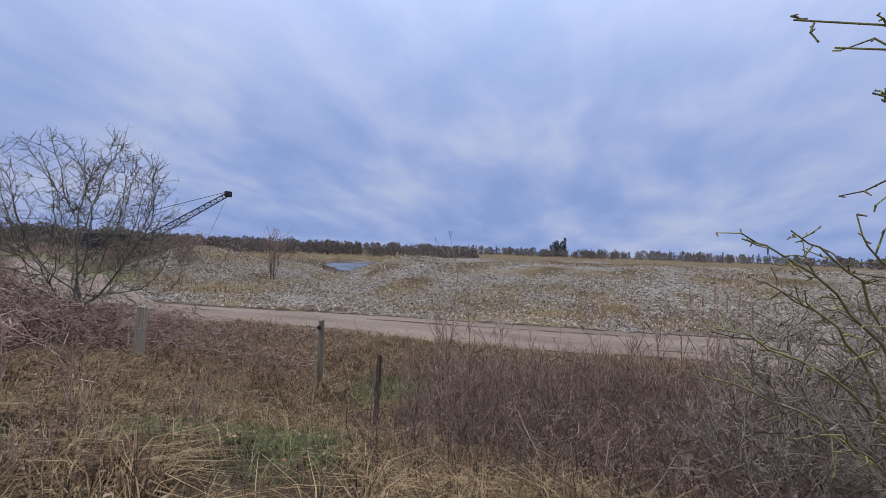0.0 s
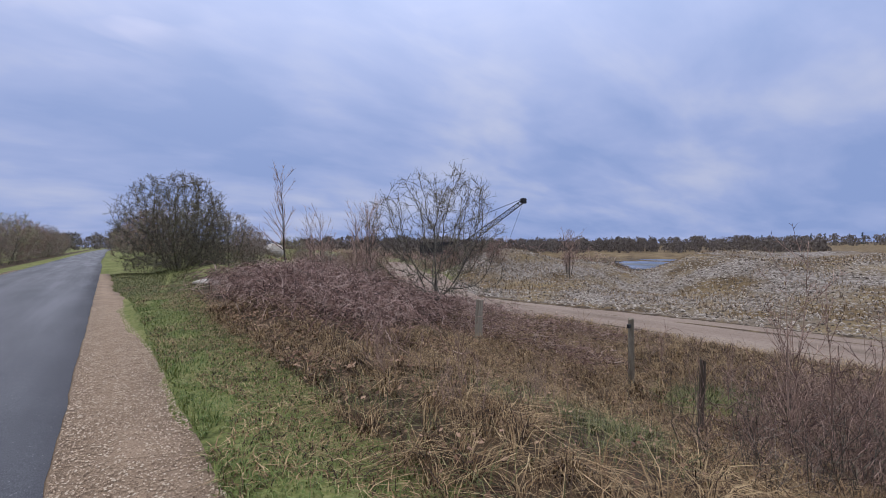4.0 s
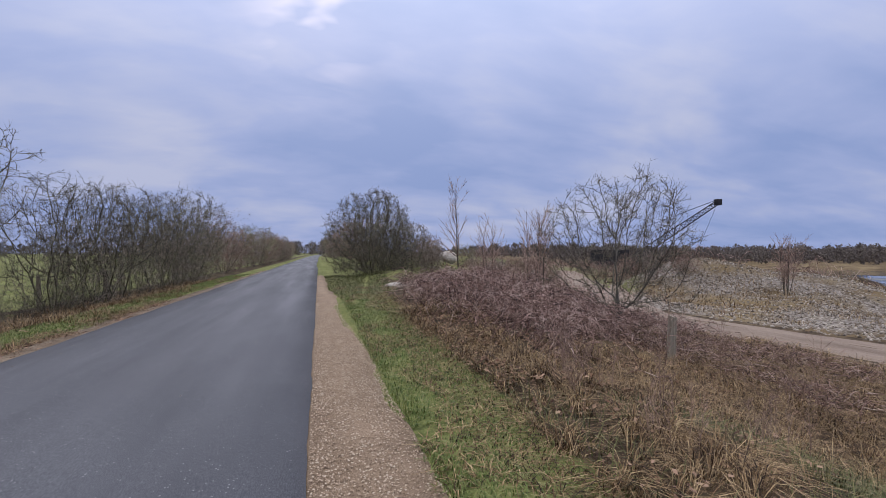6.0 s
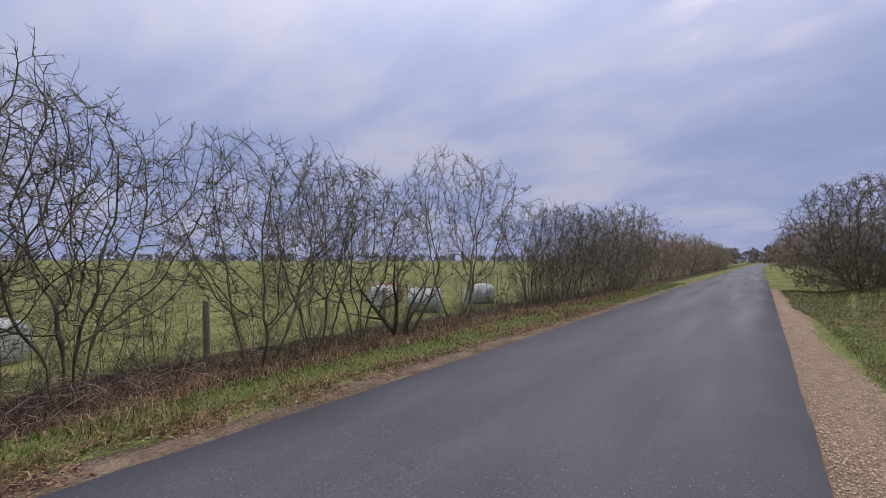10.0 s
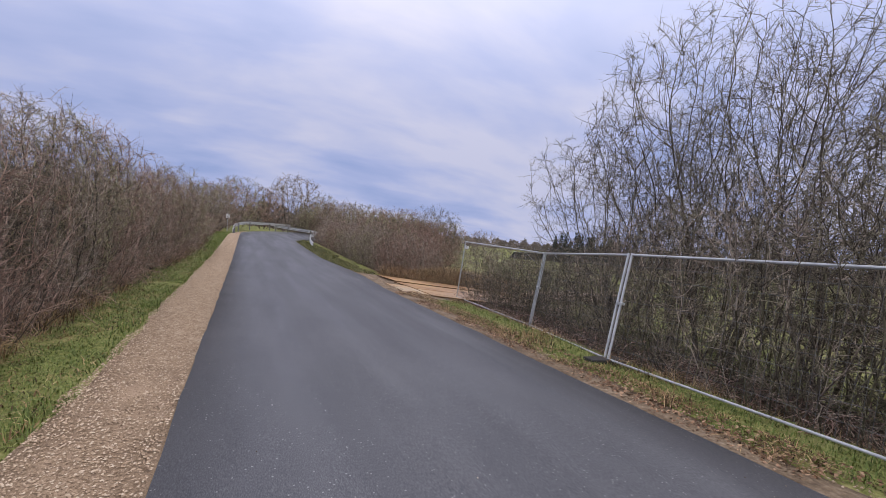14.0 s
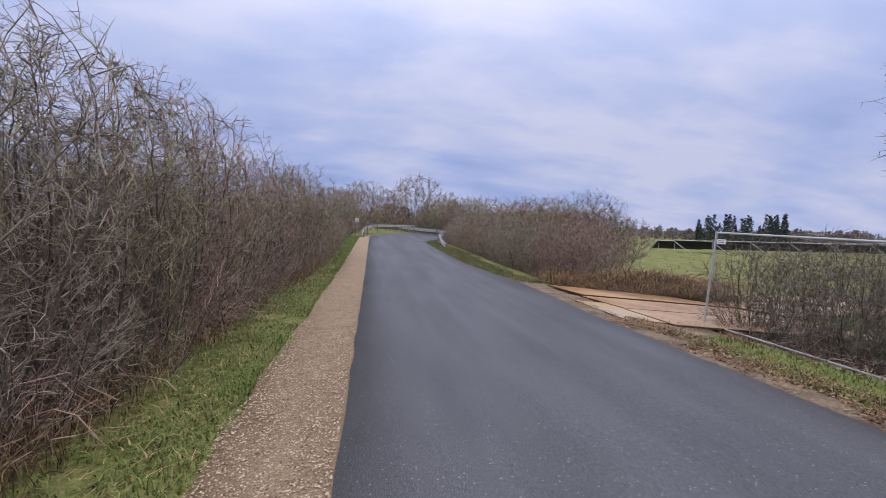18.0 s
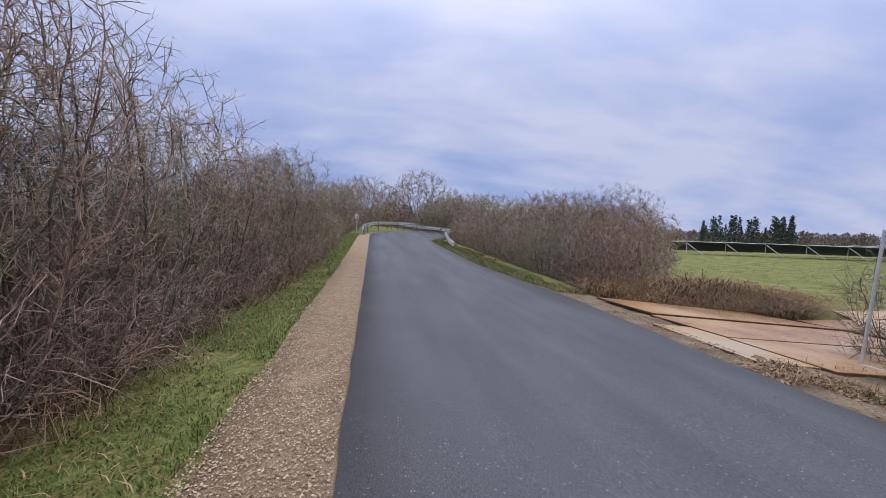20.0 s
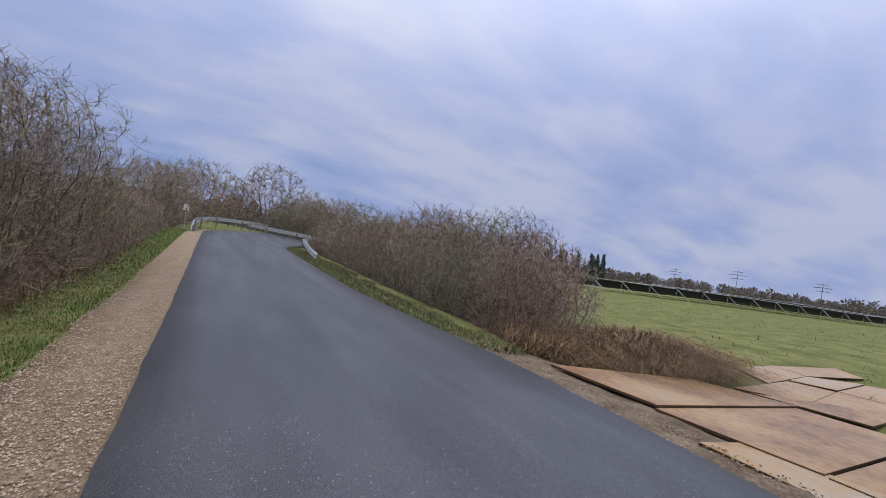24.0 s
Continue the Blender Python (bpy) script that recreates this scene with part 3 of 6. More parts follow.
def build_road():
    ys = np.concatenate([np.arange(-62, 40, 0.25), np.arange(40, 700, 6.0)])[::-1]
    rows = []
    for y in ys:
        bend = -9.0 * max(0.0, (-y - 45) / 17) ** 2.0
        wide = 0.2 * float(ease(-13, -17, y)) - 0.38 * float(ease(-18, -25, y)) + 2.6 * float(ease(-36, -44, y)) * float(ease(-58, -50, y))
        curve = 6.0 * float(ease(120, 480, y))
        e = 0.010 * bump_field(0, y, 1, 0.7) + 0.008 * bump_field(0, y, 2, 0.25) + bend + curve
        w = -ROAD_W - wide + 0.022 * bump_field(0, y, 4, 0.9) + 0.015 * bump_field(0, y, 6, 0.3) + bend + curve
        z = float(road_z(y))
        rows.append([(w, y, z - 0.005), *[(w + (e - w) * k / 6, y, z + 0.03 * (1 - (k / 3 - 1) ** 2)) for k in range(1, 6)], (e, y, z)])
    tagged(new("road", strip("road", rows, M_ASPHALT, 0.12)), kind="structure")
    # the side road that leaves at the bend
    rows = [[(x, -47.5 - 0.12 * (-x), float(road_z(-46)) - 0.03), (x, -41.0 - 0.2 * (-x), float(road_z(-42)) - 0.03)] for x in np.arange(-4.4, -24, -1.0)]
    tagged(new("side_road", strip("side_road", rows, M_ASPHALT, 0.1)), kind="structure")
    # gravel shoulder
    rows = []
    for y in np.arange(30, -50, -0.25):
        wide = 0.80 - 0.35 * float(ease(14, 20, y)) - 0.3 * float(ease(-36, -46, y)) + 0.07 * bump_field(3, y, 7, 0.8) + 0.04 * bump_field(3, y, 8, 0.3)
        z = float(road_z(y))
        bend = -9.0 * max(0.0, (-y - 45) / 17) ** 2.0
        rows.append([(-0.08 + bend, y, z - 0.014), (wide * 0.5 + bend, y, z - 0.004 + 0.012 * bump_field(1, y, 11, 0.6)), (wide + bend, y, z - 0.03)])
    tagged(new("gravel_shoulder", strip("gravel_shoulder", rows[::-1], M_GRIT, 0.08)), kind="structure")
    rows = []
    for y in np.arange(40, -12.4, -0.25):
        wide = 0.48 + 0.12 * bump_field(9, y, 7, 1.1) + 0.06 * bump_field(9, y, 8, 0.35)
        rows.append([(-ROAD_W + 0.03, y, -0.012), (-ROAD_W - wide * 0.5, y, -0.012 + 0.015 * bump_field(2, y, 12, 0.5)), (-ROAD_W - wide, y, -0.045)])
    tagged(new("gritty_verge", strip("gritty_verge", rows, M_MUD, 0.08)), kind="structure")
    rows = []
    for y in np.arange(46, -60, -0.6):
        mid = float(track_mid(y))
        rows.append([(mid + (k / 8 - 0.5) * 4.2 + 0.2 * bump_field(k, y, 14, 3), y, max(float(land_z(mid + (k / 8 - 0.5) * 4.2, y)), -1.35) + (0.05 if k not in (0, 8) else -0.06) - (0.05 if k in (2, 6) else 0.0) + 0.02 * bump_field(k * 2, y, 15, 1.5)) for k in range(9)])
    tagged(new("sand_track", strip("sand_track", rows, M_TRACK, 0.15)), kind="structure")


build_ground()
build_road()


# ---- trees and shrubs ----
def grow(seed, stems=3, height=4.5, stem_r=0.06, spread=0.5, bend=0.35, levels=3, kids=(7, 6, 5), ratio=0.55, angle=50, up=0.25, twig=0.0035, base_bare=0.2, crook=0.25, top=None, wide=None, dome=0.0):
    """Branches as tapered pieces: (start, end, r0, r1, level)."""
    rnd = random.Random(seed)
    pieces = []

    def branch(p, d, length, r, level):
        segs = 1 if level == levels and levels > 1 else max(2, int(4 - level * 0.6) + (2 if level == 0 else 0))
        step, pts = length / segs, [p.copy()]
        rads = [r]
        for s in range(segs):
            d = d + Vector((rnd.gauss(0, 1), rnd.gauss(0, 1), rnd.gauss(0, 0.6))) * (crook if level else bend * 0.45) + Vector((0, 0, up * (0.5 if level else 1)))
            d.normalize()
            p = p + d * step
            end = r * (1 - 0.85 * (s + 1) / segs)
            pts.append(p.copy())
            rads.append(max(end, twig * 0.6))
        for a, b, ra, rb in zip(pts, pts[1:], rads, rads[1:]):
            pieces.append((a, b, ra, rb, level))
        if level >= levels:
            return
        count = kids[min(level, len(kids) - 1)]
        for k in range(count):
            f = rnd.uniform(base_bare if level == 0 else 0.12, 1.0)
            i = min(int(f * segs), segs - 1)
            q = pts[i].lerp(pts[i + 1], f * segs - i)
            along = (pts[i + 1] - pts[i]).normalized()
            side = Vector((rnd.gauss(0, 1), rnd.gauss(0, 1), rnd.gauss(0, 0.7)))
            side = (side - along * side.dot(along)).normalized()
            a = radians(angle * rnd.uniform(0.45, 1.5))
            size = length * ratio * rnd.uniform(0.6, 1.15) * (1.05 - 0.45 * f)
            thin = max(rads[i] * 0.6, twig)
            if level + 1 >= levels and levels > 1:
                thin = twig
            elif level + 2 >= levels and levels > 2:
                thin = min(thin, 2.2 * twig)
            branch(q, along * math.cos(a) + side * math.sin(a), size, thin, level + 1)

    done = 0
    for s in range(stems):
        a = rnd.uniform(0, 6.28)
        lean = spread * (rnd.uniform(0.25, 1) if stems > 1 else 0.1)
        foot = Vector((math.cos(a) * 0.12 * stems ** 0.5 * rnd.random() * (2.2 if stems > 6 else 1), math.sin(a) * 0.12 * stems ** 0.5 * rnd.random() * (2.2 if stems > 6 else 1), -0.12))
        branch(foot, Vector((math.cos(a) * lean, math.sin(a) * lean, 1)).normalized(), height * rnd.uniform(0.6 if stems > 4 else 0.75, 1.0), stem_r * rnd.uniform(0.6, 1.0), 0)
        for i in range(done, len(pieces)):
            pieces[i] = (*pieces[i], s)
        done = len(pieces)
    ends = np.array([q[1] for q in pieces])
    sz = top / np.percentile(ends[:, 2], 98.5) if top else 1.0
    sr = wide / np.percentile(np.hypot(ends[:, 0], ends[:, 1]), 97) if wide else 1.0
    fit_to = Vector((sr, sr, sz))
    if not dome:
        return [(q[0] * fit_to, q[1] * fit_to, *q[2:]) for q in pieces]

    def rounded(p):
        # long shoots are drawn in towards a rounded outline
        p = p * fit_to
        low = 0.42 * top
        u = Vector((p.x / wide, p.y / wide, max(0.0, p.z - low) / (top - low)))
        r = u.length
        if r > dome:
            k = (dome + (r - dome) * 0.42) / r
            p = Vector((p.x * k, p.y * k, low + (p.z - low) * k if p.z > low else p.z))
        return p

    return [(rounded(q[0]), rounded(q[1]), *q[2:]) for q in pieces]


def fill_crown(seed, stems=4, top=4.0, wide=1.8, low=0.4, count=1200, step=0.17, up=0.08, crook=0.3, twig=0.005, spurs=1.2, spur_len=0.2, base=0.6, lean=0.5, foot=0.12, gaps=0.25):
    """Branches that grow towards points spread through the crown, so that they fill it evenly: (start, end, r0, r1, level, stem)."""
    r = np.random.default_rng(seed)
    m = count * 5
    z, a = r.random(m), r.uniform(0, 2 * math.pi, m)
    prof = np.where(z < 0.55, base + (1 - base) * np.sin(np.minimum(z / 0.55, 1) * math.pi / 2), np.sqrt(np.clip(1 - ((z - 0.55) / 0.46) ** 2, 0.02, 1)))
    p1, p2 = r.uniform(0, 6.28, 2)
    lobes = 1 + 0.17 * np.sin(3 * a + p1 + 3 * z) + 0.12 * np.sin(5 * a + p2 - 4 * z)
    rad = r.random(m) ** 0.42
    holes = np.sin(a * 2 + 5 * z + p2) * np.sin(7 * z - a + p1) + r.normal(0, 0.5, m)
    ok = (r.random(m) < prof ** 2) & (holes > -1.2 + gaps * 2)
    A = np.stack([np.cos(a) * rad * prof * lobes * wide, np.sin(a) * rad * prof * lobes * wide, low + (top - low) * z * (0.94 + 0.08 * lobes)], 1)[ok][:count]
    P, parent, stem = [], [], []
    for s in range(stems):
        t = 6.28 * (s + r.uniform(-0.3, 0.3)) / stems
        d = np.array([math.cos(t) * lean, math.sin(t) * lean, 1.0])
        p = np.array([math.cos(t) * foot, math.sin(t) * foot, -0.12]) * r.uniform(0.5, 1.2)
        P.append(p)
        parent.append(-1)
        stem.append(s)
        for k in range(max(2, int((low + 0.12) / step))):
            d = d + r.normal(0, 0.06, 3) * (1, 1, 0.3)
            p = p + d / np.linalg.norm(d) * step
            P.append(p)
            parent.append(len(P) - 2)
            stem.append(s)
    P = np.array(P)
    kids = np.zeros(len(P), int)
    dist = np.linalg.norm(A[:, None] - P[None], axis=2)
    near, best = dist.argmin(1), dist.min(1)
    alive = np.ones(len(A), bool)
    for turn in range(70):
        live = np.flatnonzero(alive)
        if len(live) < 4:
            break
        v = A[live] - P[near[live]]
        v /= np.linalg.norm(v, axis=1, keepdims=True) + 1e-9
        pull = np.zeros((len(P), 3))
        np.add.at(pull, near[live], v)
        grow_at = np.flatnonzero((np.abs(pull).sum(1) > 0) & (kids < 3))
        if not len(grow_at):
            break
        d = pull[grow_at] / (np.linalg.norm(pull[grow_at], axis=1, keepdims=True) + 1e-9) + r.normal(0, crook, (len(grow_at), 3)) + (0, 0, up)
        fresh = P[grow_at] + d / np.linalg.norm(d, axis=1, keepdims=True) * step
        kids[grow_at] += 1
        first = len(P)
        P = np.concatenate([P, fresh])
        parent += list(grow_at)
        stem += [stem[i] for i in grow_at]
        kids = np.concatenate([kids, np.zeros(len(fresh), int)])
        gap = np.linalg.norm(A[live][:, None] - fresh[None], axis=2)
        closer = gap.min(1) < best[live]
        near[live] = np.where(closer, gap.argmin(1) + first, near[live])
        best[live] = np.minimum(best[live], gap.min(1))
        alive[live] = best[live] > step * 1.25
    load = np.zeros(len(P))
    leaf = kids == 0
    load[leaf] = 1.0
    for i in range(len(P) - 1, -1, -1):
        load[i] = max(load[i], 1.0)
        if parent[i] >= 0:
            load[parent[i]] += load[i]
    R = twig * load ** 0.29 * (1 + 2.2 * ease(40, 200, load))
    # limbs run straighter than the twigs
    up_to = np.array(parent)
    inner = np.flatnonzero((up_to >= 0) & (kids > 0))
    for again in range(1):
        total = np.zeros_like(P)
        weight = np.zeros(len(P))
        np.add.at(total, up_to[up_to >= 0], P[up_to >= 0] * load[up_to >= 0][:, None])
        np.add.at(weight, up_to[up_to >= 0], load[up_to >= 0])
        ahead = total[inner] / weight[inner][:, None]
        P[inner] = 0.4 * P[inner] + 0.3 * ahead + 0.3 * P[up_to[inner]]
    V = [Vector(p) for p in P]
    pieces = []
    for i in range(len(P)):
        if parent[i] < 0:
            continue
        level = 0 if load[i] > 11 or parent[parent[i]] < 0 else 1
        pieces.append((V[parent[i]], V[i], min(R[parent[i]], R[i] * 1.25), R[i] if kids[i] else R[i] * 0.6, level, stem[i]))
        if load[i] < 40:
            along = (V[i] - V[parent[i]]).normalized()
            for k in range(r.poisson(spurs)):
                d = (Vector(r.normal(0, 0.55, 3)) + along * 0.75 + Vector((0, 0, up))).normalized()
                size = spur_len * r.uniform(0.35, 1.3)
                mid = V[i] + d * size * 0.5
                bent = (d + Vector(r.normal(0, 0.28, 3))).normalized()
                end = mid + bent * size * 0.5
                pieces.append((V[i], mid, twig * 0.95, twig * 0.8, 1, stem[i]))
                pieces.append((mid, end, twig * 0.8, twig * 0.4, 2, stem[i]))
                for q in (mid, V[i].lerp(mid, 0.6), mid.lerp(end, 0.5)):
                    side = (Vector(r.normal(0, 0.8, 3)) + d * 0.5).normalized()
                    pieces.append((q, q + side * size * r.uniform(0.25, 0.6), twig * 0.72, twig * 0.4, 2, stem[i]))
    return pieces


def limb_mesh(name, pieces, mat, sides=6):
    """Limbs with one ring of vertices at each joint, so that they are one whole skin."""
    def key(p):
        return tuple(round(c, 4) for c in p)

    rings, verts, faces = {}, [], []

    def ring(p, axis, r):
        k = key(p)
        if k not in rings:
            ref = Vector((1, 0, 0)) if abs(axis.x) < 0.9 else Vector((0, 1, 0))
            u = axis.cross(ref).normalized()
            v = axis.cross(u)
            rings[k] = len(verts)
            for i in range(sides):
                t = i * 2 * math.pi / sides
                verts.append(p + (u * math.cos(t) + v * math.sin(t)) * r)
        return rings[k]

    for p, q, r0, r1, *rest in pieces:
        axis = (q - p).normalized()
        a, b = ring(p, axis, r0), ring(q, axis, r1)
        for i in range(sides):
            j = (i + 1) % sides
            faces += [(a + i, a + j, b + j), (a + i, b + j, b + i)]
    return quick_mesh(name, [tuple(v) for v in verts], faces, mat, True)


def tree(name, label, category, bark, twigs, group="", split=1, fill=False, **how):
    """A bare tree: the stems and limbs, and the crown of twigs, as two parts."""
    pieces = fill_crown(**how) if fill else grow(**how)
    root = thing(name, label, category, group)
    last = 2 if fill else how.get("levels", 3) if how.get("levels", 3) > 1 else -1

    def tube_group(some):
        out = []
        for sides, low, high in ((6, 0.03, 9), (4, 0.009, 0.03), (3, 0, 0.009)):
            mine = [q for q in some if low <= q[2] < high]
            tips = [q for q in mine if q[4] == last]
            mine = [q for q in mine if q[4] != last]
            if tips:
                out.append(([q[0] for q in tips], [q[1] for q in tips], [q[2] for q in tips], None, 3))
            if mine:
                out.append(([q[0] for q in mine], [q[1] for q in mine], [q[2] for q in mine], [q[3] for q in mine], sides))
        return out

    stems = how.get("stems", 3)
    limbs = [q for q in pieces if q[4] < split]
    if stems <= 8:
        for s in sorted({q[5] for q in limbs}):
            ob = new("trunk" if stems == 1 else "stem", limb_mesh("stem", [q for q in limbs if q[5] == s], bark))
            ob.parent = root
    else:
        ob = tagged(new("branchwork", tube_mesh("branchwork", tube_group(limbs), bark)), kind="stuff")
        ob.parent = root
    ob = tagged(new("crown", tube_mesh("crown", tube_group([q for q in pieces if q[4] >= split]), twigs)), kind="stuff")
    ob.parent = root
    return root


PLACED = set()


def plant(root, x, y, size=1.0, turn=None, sink=0.0, tall=1.0, lean=0.0):
    """Sets the first of a kind at a place, and copies it to the next ones."""
    turn = random.uniform(0, 360) if turn is None else turn
    m = pose(x, y, float(land_z(x, y)) - sink, lean, 0, turn) @ Matrix.Diagonal((size, size, size * tall, 1))
    if root.name in PLACED:
        return copy_thing(root, m @ Matrix.Diagonal((1 / root.scale.x, 1 / root.scale.y, 1 / root.scale.z, 1)))
    PLACED.add(root.name)
    root.matrix_basis = m
    return root


random.seed(11)
G_W, G_E, G_S, G_N, G_F = "hawthorns along the west verge", "shrubs along the east verge", "shrubs by the bend", "hedge trees further along the road", "scrub in the old pit"
L_HAW = "bare gnarled hawthorn with lichened grey branches on the grass verge"
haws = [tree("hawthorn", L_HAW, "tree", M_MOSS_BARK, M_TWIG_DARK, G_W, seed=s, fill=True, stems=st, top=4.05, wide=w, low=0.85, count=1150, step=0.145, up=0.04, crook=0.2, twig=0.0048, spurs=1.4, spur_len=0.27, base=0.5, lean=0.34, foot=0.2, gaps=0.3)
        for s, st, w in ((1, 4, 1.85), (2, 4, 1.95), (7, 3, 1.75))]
for i, (x, y, size) in enumerate(((-7.7, -3.6, 1.04), (-7.4, -2.3, 1.08), (-7.3, -0.75, 1.12), (-7.4, 0.4, 1.14), (-7.7, 1.9, 1.02), (-7.0, 4.2, 0.97), (-8.0, 6.1, 0.98), (-7.8, 7.0, 0.96), (-8.2, 11.6, 1.3),
                                  (-7.7, 16.4, 1.05), (-7.2, 18.2, 1.05), (-7.6, 20.5, 1.12), (-7.2, 23.5, 1.15), (-7.7, 27.5, 1.25), (-7.6, 30.5, 1.42))):
    plant(haws[i % 3], x, y, size)
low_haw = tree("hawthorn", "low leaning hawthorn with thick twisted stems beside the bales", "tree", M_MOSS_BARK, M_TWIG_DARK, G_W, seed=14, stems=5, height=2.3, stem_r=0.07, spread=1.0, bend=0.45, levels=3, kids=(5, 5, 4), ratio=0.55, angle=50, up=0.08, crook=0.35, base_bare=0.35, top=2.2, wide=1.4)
plant(low_haw, -7.7, 8.3, 1.1)
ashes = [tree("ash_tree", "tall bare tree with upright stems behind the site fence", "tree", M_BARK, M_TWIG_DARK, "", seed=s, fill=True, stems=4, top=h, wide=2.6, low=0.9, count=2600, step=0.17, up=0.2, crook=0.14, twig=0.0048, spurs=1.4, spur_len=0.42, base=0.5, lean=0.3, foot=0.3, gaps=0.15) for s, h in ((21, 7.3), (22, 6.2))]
plant(ashes[0], -9.4, -7.4, 1.02)
plant(ashes[1], -9.9, -5.6, 1.0)
plant(ashes[1], -8.7, -9.2, 0.85)
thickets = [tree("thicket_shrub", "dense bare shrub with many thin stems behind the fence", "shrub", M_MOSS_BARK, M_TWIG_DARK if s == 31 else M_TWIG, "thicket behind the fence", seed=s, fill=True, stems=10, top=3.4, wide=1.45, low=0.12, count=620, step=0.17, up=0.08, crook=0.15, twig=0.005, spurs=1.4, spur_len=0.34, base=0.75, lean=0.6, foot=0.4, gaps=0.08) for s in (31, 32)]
BEHIND_PANELS = ((-8.5, -10.0, 0.65), (-8.2, -11.0, 0.5), (-10.0, -10.5, 0.7), (-9.2, -12.0, 0.5), (-7.6, -11.4, 0.60), (-8.3, -12.4, 0.60), (-8.9, -12.9, 0.56), (-7.5, -10.4, 0.62), (-9.6, -11.4, 0.65), (-7.2, -12.9, 0.6), (-7.2, -11.9, 0.62), (-7.2, -11.0, 0.64), (-7.35, -13.4, 0.52), (-7.9, -13.7, 0.55), (-7.6, -9.3, 0.7), (-7.9, -12.8, 0.56), (-8.7, -11.6, 0.6), (-9.4, -13.5, 0.52), (-10.2, -12.6, 0.6), (-7.4, -12.2, 0.5))
BEHIND_END_PANEL = ((-7.6, -4.5, 0.95), (-7.9, -5.6, 1.0), (-8.3, -6.8, 0.95), (-8.0, -7.8, 0.9), (-8.6, -8.6, 0.85), (-9.5, -4.2, 1.1), (-10.3, -6.5, 1.1), (-11.2, -8.5, 0.9), (-8.6, -3.0, 0.95), (-8.4, -3.9, 0.8), (-6.9, -4.0, 0.95), (-6.9, -5.0, 1.0), (-7.0, -6.1, 0.95), (-7.3, -7.2, 0.9), (-7.5, -8.3, 0.8))
BELOW_HAWTHORNS = ((-8.0, -2.0, 0.75), (-7.9, -3.0, 0.85), (-8.4, -1.4, 0.75), (-8.2, 0.6, 0.6), (-8.9, -2.2, 0.72), (-8.9, -0.3, 0.62), (-8.8, 1.6, 0.58), (-9.0, 2.6, 0.55), (-8.7, 3.4, 0.5), (-8.9, 5.2, 0.5), (-9.0, 6.6, 0.45), (-8.9, 9.6, 0.42), (-9.0, 13.4, 0.5), (-8.8, 15.0, 0.55), (-8.6, 17.4, 0.6), (-8.5, 19.6, 0.65), (-8.4, 22.0, 0.7), (-8.2, 25.5, 0.75), (-8.0, 29.0, 0.85), (-7.5, 16.0, 0.8), (-7.3, 17.3, 0.85), (-7.9, 18.8, 0.85), (-7.4, 21.2, 0.9), (-7.7, 22.6, 0.9), (-7.3, 24.6, 0.95), (-7.6, 26.4, 1.0), (-7.3, 28.2, 1.0), (-7.6, 30.0, 1.1), (-7.4, 31.8, 1.1))
for i, (x, y, size) in enumerate((*BEHIND_END_PANEL, *BEHIND_PANELS, *BELOW_HAWTHORNS)):
    plant(thickets[i % 2], x, y, size)
hedge = [tree("hedge_shrub", "tall bare hedge shrub with slender upright stems and fine twigs", "shrub", M_BARK, m, G_E, seed=s, fill=True, stems=st, top=4.1, wide=1.5, low=0.12, count=1650, step=0.13, up=0.07, crook=0.18, twig=0.0048, spurs=1.5, spur_len=0.34, base=0.8, lean=0.7, foot=0.45, gaps=0.2) for s, st, m in ((41, 8, M_TWIG), (42, 7, M_TWIG_GREEN), (43, 8, M_TWIG_RED))]
back_hedge = tree("hedge_shrub", "tall slender bare shrub in the back of the hedge", "shrub", M_BARK, M_TWIG_DARK, G_E, seed=44, fill=True, stems=7, top=4.5, wide=1.55, low=0.5, count=1400, step=0.15, up=0.18, crook=0.14, twig=0.0052, spurs=1.5, spur_len=0.42, base=0.6, lean=0.4, foot=0.35, gaps=0.15)
bend_shrub = [tree("thicket_shrub", "dense grey-brown bare shrub beside the road bend", "shrub", M_BARK, m, G_S, seed=s, fill=True, stems=10, top=2.75, wide=1.5, low=0.08, count=900, step=0.15, up=0.04, crook=0.16, twig=0.0062, spurs=2.0, spur_len=0.30, base=0.85, lean=0.8, foot=0.45, gaps=0.03) for s, m in ((61, M_TWIG), (62, M_TWIG_GREEN), (63, M_TWIG_RED))]


def bend_like(k):
    return bend_shrub[k % 3]


HEDGE_AT = (5, 8.5, 9.2, 10.4, 13.4, 16.5, 18, 21, 23.5, 26, 30, 43)
HEDGE_TOP = (2.3, 3.0, 3.3, 3.55, 3.5, 3.15, 2.8, 3.6, 4.0, 2.8, 2.5, 2.3)
place = random.Random(5)
y = -5.0
k = 0
while y > -43:
    edge_x = float(verge_out(y))
    size = (float(np.interp(-y, HEDGE_AT, HEDGE_TOP)) - float(land_z(edge_x + 0.85, y))) / 4.55
    plant(hedge[k % 3] if y > -27 else bend_like(k), edge_x + 1.0 + place.uniform(-0.15, 0.2), y, size * place.uniform(0.95, 1.05) * (1.0 if y > -27 else 1.35))
    if (k % 2 == 0 or y > -20) and y < -6.5:
        plant(back_hedge, edge_x + 2.3 + place.uniform(-0.3, 0.4), y - 0.6, size * place.uniform(0.8, 0.9))
    y -= place.uniform(1.2, 1.5)
    k += 1
for i in range(13):
    by = -7.2 - i * 1.25
    plant(thickets[0], float(verge_out(by)) + 1.75 + place.uniform(-0.2, 0.2), by, place.uniform(0.68, 0.85))
